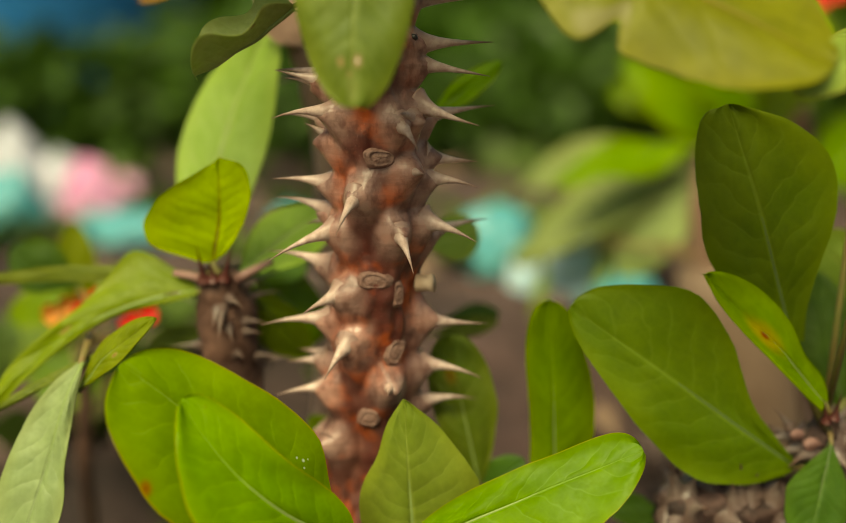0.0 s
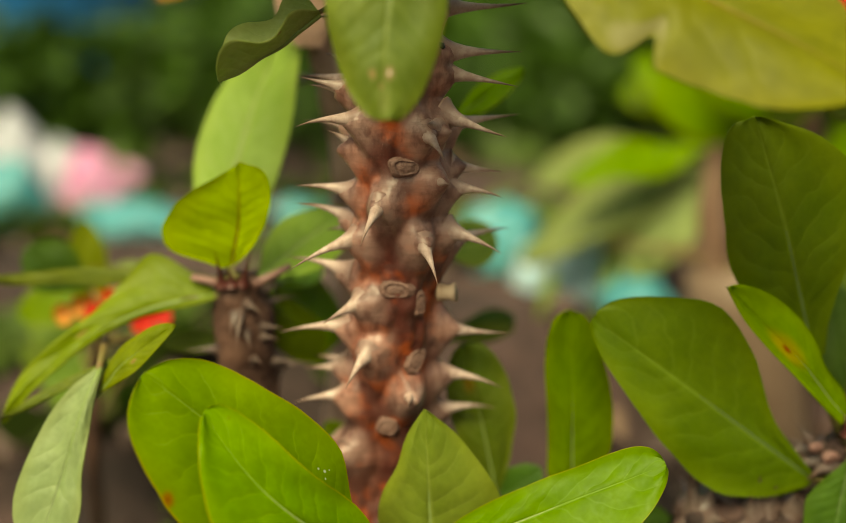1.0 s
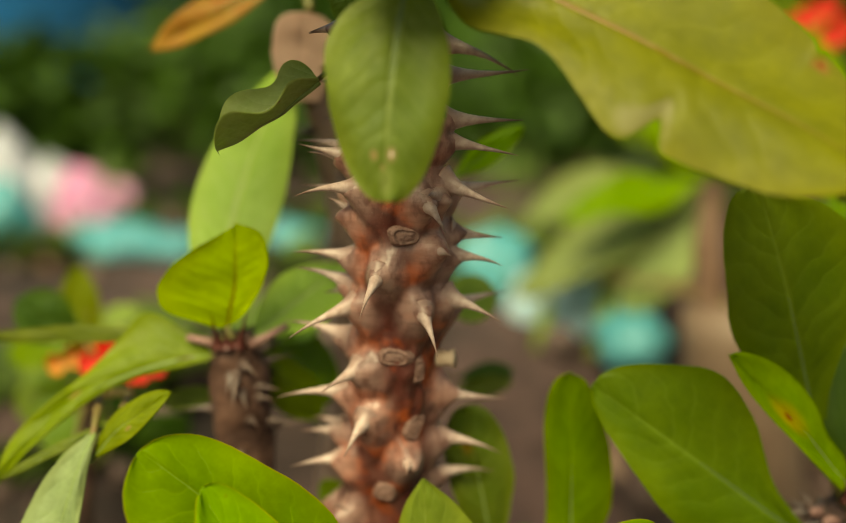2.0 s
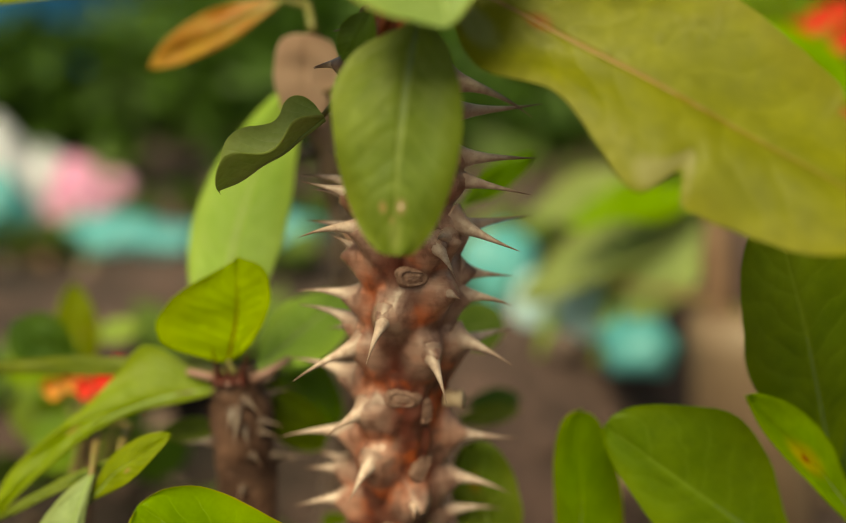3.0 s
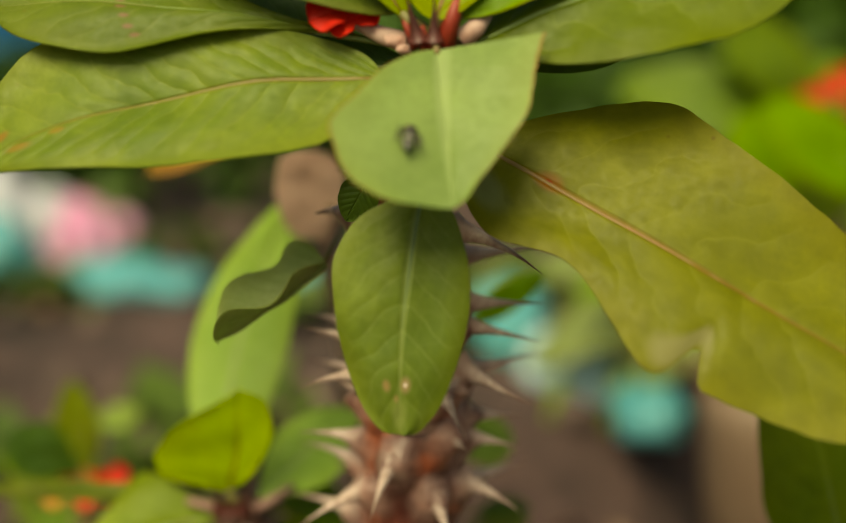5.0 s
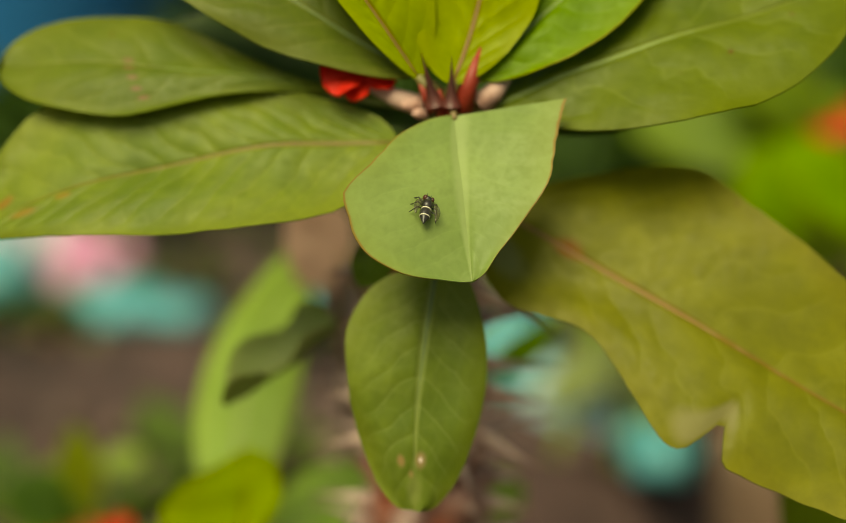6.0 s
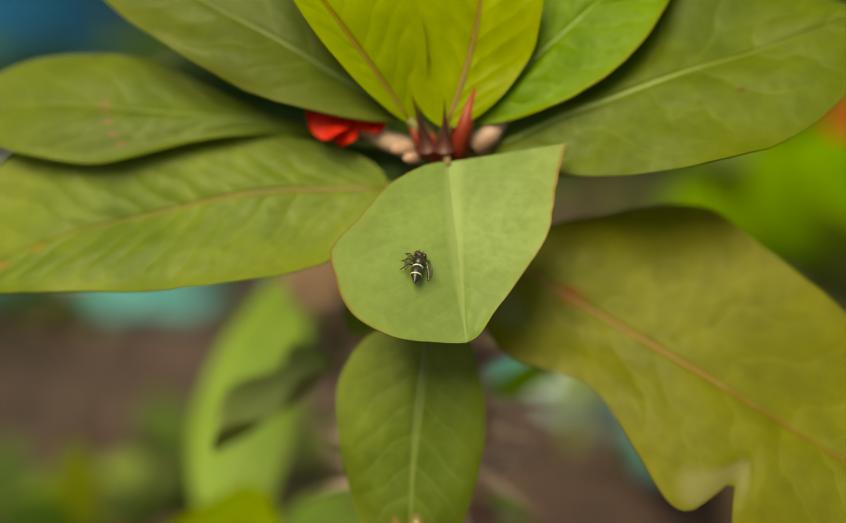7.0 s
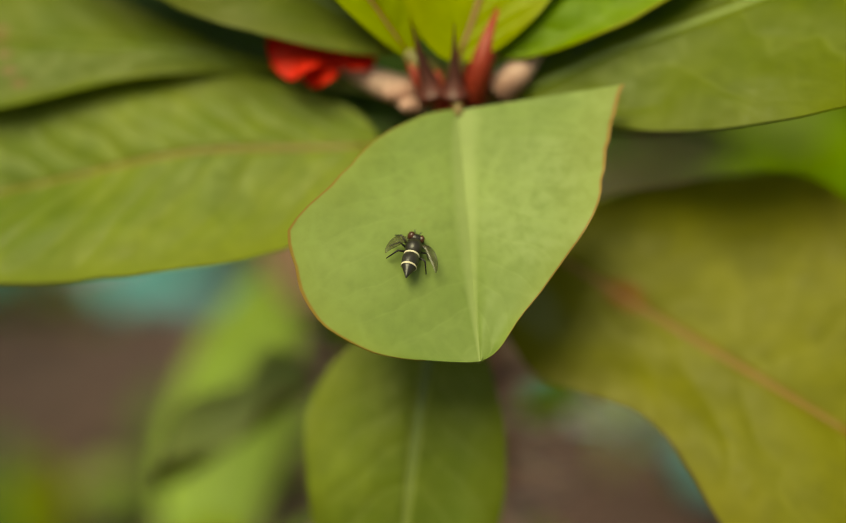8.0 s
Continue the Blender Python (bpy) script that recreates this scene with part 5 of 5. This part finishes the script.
bag((-0.080, 0.63), (0.017, 0.018, 0.011), plastic_teal, 6, TEAL)
bag((0.027, 0.52), (0.018, 0.016, 0.021), plastic_teal, 8, TEAL)
bag((0.057, 0.48), (0.019, 0.015, 0.020), plastic_sky, 10, PALE)
bag((0.076, 0.445), (0.014, 0.014, 0.015), plastic_teal, 9, TEAL)
bag((0.042, 0.49), (0.012, 0.012, 0.013), plastic_sky, 7, PALE)


def hedge(name, centre, size, count, seed, leaf_size, label, blade=hedge_leaf):
    """A dense bush: twigs inside, a shell of many small curved leaves."""
    rng = random.Random(seed)
    c = Vector(centre)
    plant = thing(name, (c.x, c.y, GROUND), label, "shrub", "bushes behind")
    bm = bmesh.new()
    for i in range(26):
        a, e = rng.uniform(0, 2 * math.pi), rng.uniform(0.2, 1.2)
        d = Vector((math.cos(a) * math.cos(e) * size[0], math.sin(a) * math.cos(e) * size[1], math.sin(e) * size[2]))
        p0 = Vector((c.x + rng.uniform(-0.03, 0.03), c.y + rng.uniform(-0.03, 0.03), GROUND - 0.01))
        p2 = Vector((c.x, c.y, c.z)) + d * 0.8
        tube(bm, [p0, p0.lerp(p2, 0.5) + Vector((0, 0, 0.04)), p2], [0.008, 0.005, 0.002], 5)
    part("twig_frame", bm, hedge_shade, plant, "")
    bm = bmesh.new()
    for i in range(count):
        while True:
            d = Vector((rng.uniform(-1, 1), rng.uniform(-1, 1), rng.uniform(-1, 1)))
            if 0.15 < d.length < 1:
                break
        lump = 0.8 + 0.35 * noise.noise(d.normalized() * 2.2 + Vector((seed, 0, 0)))
        d = d.normalized() * (d.length ** 0.45) * lump
        p = c + Vector((d.x * size[0], d.y * size[1], d.z * size[2]))
        if p.z < GROUND + 0.01:
            p.z = GROUND + 0.01 + rng.random() * 0.05
        s = leaf_size * rng.uniform(0.6, 1.3)
        m = Matrix.Translation(p) @ Euler((rng.uniform(-0.9, 0.9), rng.uniform(-0.9, 0.9), rng.uniform(0, 6.28))).to_matrix().to_4x4()
        q = [bm.verts.new(m @ Vector(v)) for v in ((0, 0, 0), (s * 0.35, -s * 0.26, s * 0.06), (s * 0.75, -s * 0.22, s * 0.04), (s, 0, -s * 0.1), (s * 0.75, s * 0.22, s * 0.04), (s * 0.35, s * 0.26, s * 0.06))]
        bm.faces.new((q[0], q[1], q[2], q[3]))
        bm.faces.new((q[0], q[3], q[4], q[5]))
    ob = part("foliage", bm, blade, plant, "", smooth=False)
    tagged(ob, kind="stuff")


hedge("low_bush", (-0.10, 1.04, 0.235), (0.20, 0.09, 0.055), 1300, 31, 0.035, "low dark green bush", hedge_darkened)
hedge("low_bush", (0.16, 1.00, 0.235), (0.20, 0.10, 0.07), 1400, 32, 0.035, "low dark green bush", hedge_darkened)
hedge("low_bush", (-0.27, 0.79, 0.215), (0.20, 0.045, 0.052), 1500, 33, 0.022, "low dark green bush", hedge_darkened)
hedge("low_bush", (0.02, 0.93, 0.205), (0.19, 0.06, 0.045), 1200, 34, 0.028, "low dark green bush", hedge_darkened)
hedge("bush", (0.02, 1.28, 0.28), (0.26, 0.20, 0.22), 2400, 22, 0.05, "dense dark green bush", hedge_darkened)
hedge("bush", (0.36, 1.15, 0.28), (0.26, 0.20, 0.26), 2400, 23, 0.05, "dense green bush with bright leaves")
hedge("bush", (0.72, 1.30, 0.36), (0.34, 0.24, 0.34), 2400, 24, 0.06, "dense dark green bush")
hedge("bush", (-0.95, 1.25, 0.225), (0.30, 0.20, 0.08), 2000, 25, 0.06, "dense dark green bush", hedge_darkened)
hedge("bush", (0.25, 1.75, 0.55), (0.80, 0.30, 0.55), 3600, 26, 0.08, "tall dark green bush", hedge_darkened)
hedge("bush", (-0.42, 2.25, 0.55), (0.30, 0.20, 0.55), 2200, 28, 0.09, "tall dark green bush", hedge_darkened)
hedge("bush", (-0.15, 1.95, 0.50), (0.42, 0.30, 0.50), 3000, 27, 0.08, "tall dark green bush", hedge_darkened)


def red_bloom_plant():
    plant = thing("flowering_shrub", (0.155, 0.47, GROUND), "green shrub with small red flowers", "shrub")
    part("stem", tube(bmesh.new(), [(0.155, 0.47, GROUND - 0.01), (0.150, 0.465, 0.18), (0.1394, 0.4500, 0.2636)], [0.005, 0.004, 0.003], 10), back_bark, plant, "", (0.155, 0.47, GROUND))
    blossom(plant, (0.1281, 0.4410, 0.2700), 0.0065, petal_red, (0, -0.9, 0.3), 2, "red bract")
    blossom(plant, (0.1403, 0.4450, 0.2755), 0.0080, petal_red, (0, -0.9, 0.3), 2, "red bract")
    blossom(plant, (0.1487, 0.4450, 0.2681), 0.0080, petal_red, (0, -0.9, 0.3), 2, "red bract")
    for b, t, w, m in (
        ((0.1425, 0.4000, 0.2412), (0.0981, 0.4000, 0.2717), 0.012, leaf_bright),
        ((0.1229, 0.4400, 0.2207), (0.1040, 0.4400, 0.2649), 0.018, leaf_bright),
        ((0.1255, 0.4300, 0.2196), (0.1345, 0.4300, 0.2575), 0.012, leaf_green),
        ((0.1261, 0.4600, 0.2111), (0.0738, 0.4600, 0.2456), 0.016, leaf_bright),
        ((0.1515, 0.4700, 0.2495), (0.1043, 0.4800, 0.2825), 0.018, leaf_bright),
    ):
        leaf(plant, b, t, (w, w), (0, -0.9, 0.45), m, bow=0.05, peak=0.5)
    rng = random.Random(17)
    for i in range(16):
        # the shrub's own crown of leaves, all round its stem
        foot = Vector((0.150, 0.465, 0.18)).lerp(Vector((0.1394, 0.4500, 0.2636)), rng.random())
        turn, rise = rng.uniform(1.7, 5.6), rng.uniform(-0.2, 0.9)
        way = Vector((math.cos(turn) * math.cos(rise), -0.5 * math.sin(turn) * math.cos(rise) + 0.3, math.sin(rise))).normalized()
        length = rng.uniform(0.045, 0.085)
        leaf(plant, foot + way * 0.012, foot + way * length, (length * 0.19, length * 0.19), (0.1, -0.85, 0.5), leaf_bright if rng.random() < 0.35 else leaf_green, bow=0.06, peak=0.5)

    stalks(plant, [(0.155, 0.47, GROUND), (0.150, 0.465, 0.18), (0.1394, 0.4500, 0.2636)], stalk_green)


red_bloom_plant()


DRUM = Vector((-0.64, 1.62, GROUND + 0.09))


def drum():
    """A ribbed blue plastic drum behind the bushes."""
    ob = thing("plastic_drum", (DRUM.x, DRUM.y, DRUM.z), "blue plastic drum standing behind the bushes", "drum")
    bm = bmesh.new()
    prof = [(0.27, 0.0), (0.29, 0.02), (0.29, 0.28), (0.305, 0.30), (0.29, 0.32), (0.29, 0.58), (0.305, 0.60), (0.29, 0.62), (0.29, 0.86), (0.27, 0.90)]
    rings = [[bm.verts.new((DRUM.x + r * math.cos(a), DRUM.y + r * math.sin(a), DRUM.z + z)) for a in (2 * math.pi * k / 48 for k in range(48))] for r, z in prof]
    for a, b in zip(rings, rings[1:]):
        for k in range(48):
            bm.faces.new((a[k], a[(k + 1) % 48], b[(k + 1) % 48], b[k]))
    bm.faces.new(rings[-1])
    bm.faces.new(rings[0][::-1])
    part("body", bm, plastic_blue, ob)
    bm = bmesh.new()
    bmesh.ops.create_cone(bm, cap_ends=True, segments=48, radius1=0.285, radius2=0.28, depth=0.03, matrix=Matrix.Translation((DRUM.x, DRUM.y, DRUM.z + 0.918)))
    part("lid", bm, plastic_blue, ob, smooth=False)


drum()


# ---- the fly on the leaf ----
def ellipsoid(at, m, a, b, c, div=3):
    bm = bmesh.new()
    bmesh.ops.create_icosphere(bm, subdivisions=div, radius=1.0, matrix=m @ Matrix.Translation(at) @ Matrix.Diagonal((a, b, c, 1)))
    return bm


FLY_U, FLY_V = 0.63, -0.37
fly_foot = BEE_LEAF.place(FLY_U, FLY_V)
fly_up = BEE_LEAF.up(FLY_U, FLY_V)
fx, fs, fn = frame_of((0.10, 0.80, 0.50), fly_up)
FLY_POSE = Matrix.Translation(fly_foot) @ Matrix((fx, fs, fn)).transposed().to_4x4()
fly = thing("small_fly", fly_foot, "small black fly with pale bands resting on a leaf", "fly")
MM = 0.00124


def fly_body():
    m = FLY_POSE
    part("head", ellipsoid((1.55 * MM, 0, 0.95 * MM), m, 0.42 * MM, 0.62 * MM, 0.5 * MM), fly_black, fly, "", m @ Vector((1.5 * MM, 0, MM)))
    for k in (-1, 1):
        part("eye", ellipsoid((1.62 * MM, 0.42 * k * MM, 1.05 * MM), m, 0.34 * MM, 0.3 * MM, 0.42 * MM), fly_eye, fly, "dark brown eye", m @ Vector((1.5 * MM, 0.4 * k * MM, MM)))
        part("antenna", tube(bmesh.new(), [m @ Vector((1.9 * MM, 0.15 * k * MM, 1.1 * MM)), m @ Vector((2.25 * MM, 0.3 * k * MM, 1.25 * MM))], [0.05 * MM, 0.03 * MM], 6), fly_black, fly, "", m @ Vector((1.9 * MM, 0.15 * k * MM, 1.1 * MM)))
    part("thorax", ellipsoid((0.65 * MM, 0, 1.0 * MM), m, 0.80 * MM, 0.68 * MM, 0.66 * MM), fly_black, fly, "", m @ Vector((0.65 * MM, 0, MM)))
    bm = bmesh.new()
    side = 24
    prof = [(0.0, 0.30), (-0.15, 0.58), (-0.5, 0.70), (-0.9, 0.66), (-1.3, 0.55), (-1.7, 0.36), (-2.1, 0.14), (-2.35, 0.03)]
    rings = [[bm.verts.new(m @ Vector((x * MM, r * MM * math.cos(a), (0.92 + 0.07 * x + 0.85 * r * math.sin(a)) * MM))) for a in (2 * math.pi * k / side for k in range(side))] for x, r in prof]
    for a, b in zip(rings, rings[1:]):
        for k in range(side):
            bm.faces.new((a[k], a[(k + 1) % side], b[(k + 1) % side], b[k]))
    bm.faces.new(rings[0])
    bm.faces.new(rings[-1])
    bmesh.ops.recalc_face_normals(bm, faces=bm.faces)
    abdomen = part("abdomen", bm, fly_black, fly, "pointed black abdomen", m @ Vector((0, 0, 0.9 * MM)))
    for x, r in ((-0.10, 0.60), (-1.22, 0.60)):
        bm = bmesh.new()
        ring = [[bm.verts.new(m @ Vector(((x + dx) * MM, rr * MM * math.cos(a), (0.92 + 0.07 * x + 0.85 * rr * math.sin(a)) * MM))) for a in (2 * math.pi * k / side for k in range(side))] for dx, rr in ((0.10, r - 0.03), (0.05, r + 0.03), (-0.05, r + 0.04), (-0.10, r))]
        for a, b in zip(ring, ring[1:]):
            for k in range(side):
                bm.faces.new((a[k], a[(k + 1) % side], b[(k + 1) % side], b[k]))
        bmesh.ops.recalc_face_normals(bm, faces=bm.faces)
        part("band", bm, fly_band, abdomen, "cream band", m @ Vector((x * MM, 0, 0.9 * MM)))
    for k in (-1, 1):
        for i, (x0, x1) in enumerate(((1.0, 1.8), (0.6, 0.7), (0.2, -0.6))):
            a, b, c = Vector((x0 * MM, 0.5 * k * MM, 0.7 * MM)), Vector(((x0 + x1) / 2 * MM, 1.15 * k * MM, 0.95 * MM)), Vector((x1 * MM, 1.7 * k * MM, 0.03 * MM))
            part("leg", tube(bmesh.new(), [m @ a, m @ b, m @ c], [0.09 * MM, 0.08 * MM, 0.04 * MM], 6), fly_black, fly, "", m @ a)


fly_body()


def fly_wing_blade(k):
    """A wing in its own space: hinge at the origin, reaching back along -x."""
    bm = bmesh.new()
    n = 14
    a, b = [], []
    for i in range(n + 1):
        u = i / n
        w = 0.62 * MM * math.sin(math.pi * (0.04 + 0.96 * u) ** 0.7) ** 0.7
        x = -2.5 * MM * u
        a.append(bm.verts.new((x, k * 0.15 * w, 0.03 * MM * math.sin(u * 9))))
        b.append(bm.verts.new((x, k * 1.35 * w + k * 0.1 * MM * u, -0.05 * MM * u)))
    for i in range(n):
        bm.faces.new((a[i], a[i + 1], b[i + 1], b[i]))
    geo = bmesh.ops.extrude_face_region(bm, geom=bm.faces[:])
    bmesh.ops.translate(bm, verts=[g for g in geo["geom"] if isinstance(g, bmesh.types.BMVert)], vec=(0, 0, 0.012 * MM))
    bmesh.ops.recalc_face_normals(bm, faces=bm.faces)
    ob = new("wing", link_mesh("wing", bm, fly_wing))
    ob.parent = fly
    return tagged(ob, "smoky half-clear wing")


WINGS = [fly_wing_blade(1), fly_wing_blade(-1)]


def wing_pose(k, spread, lift=6.0):
    hinge = FLY_POSE @ Vector((0.75 * MM, 0.48 * k * MM, 1.45 * MM)) - fly_foot
    return Matrix.Translation(hinge) @ FLY_POSE.to_3x3().to_4x4() @ pose(0, 0, 0, 0, 0, -k * spread) @ pose(0, 0, 0, 0, -lift, 0)


# ---- what moves: the fly spreads its wings ----
def motions():
    walk(focus, [(t, pose(*p)) for t, p in ((0.0, (-0.010, 0.226, 0.205)), (3.0, (-0.010, 0.223, 0.225)), (4.7, (-0.010, 0.220, 0.245)), (5.8, (-0.005, 0.195, 0.285)), (8.0, (-0.005, 0.195, 0.285)))])
    for wing, k in zip(WINGS, (1, -1)):
        walk(wing, [(t, wing_pose(k, a)) for t, a in ((0.0, 16), (3.0, 16), (4.5, 18), (6.0, 17), (6.5, 18), (7.0, 20), (7.5, 22), (7.75, 34), (8.0, 40))])


motions()
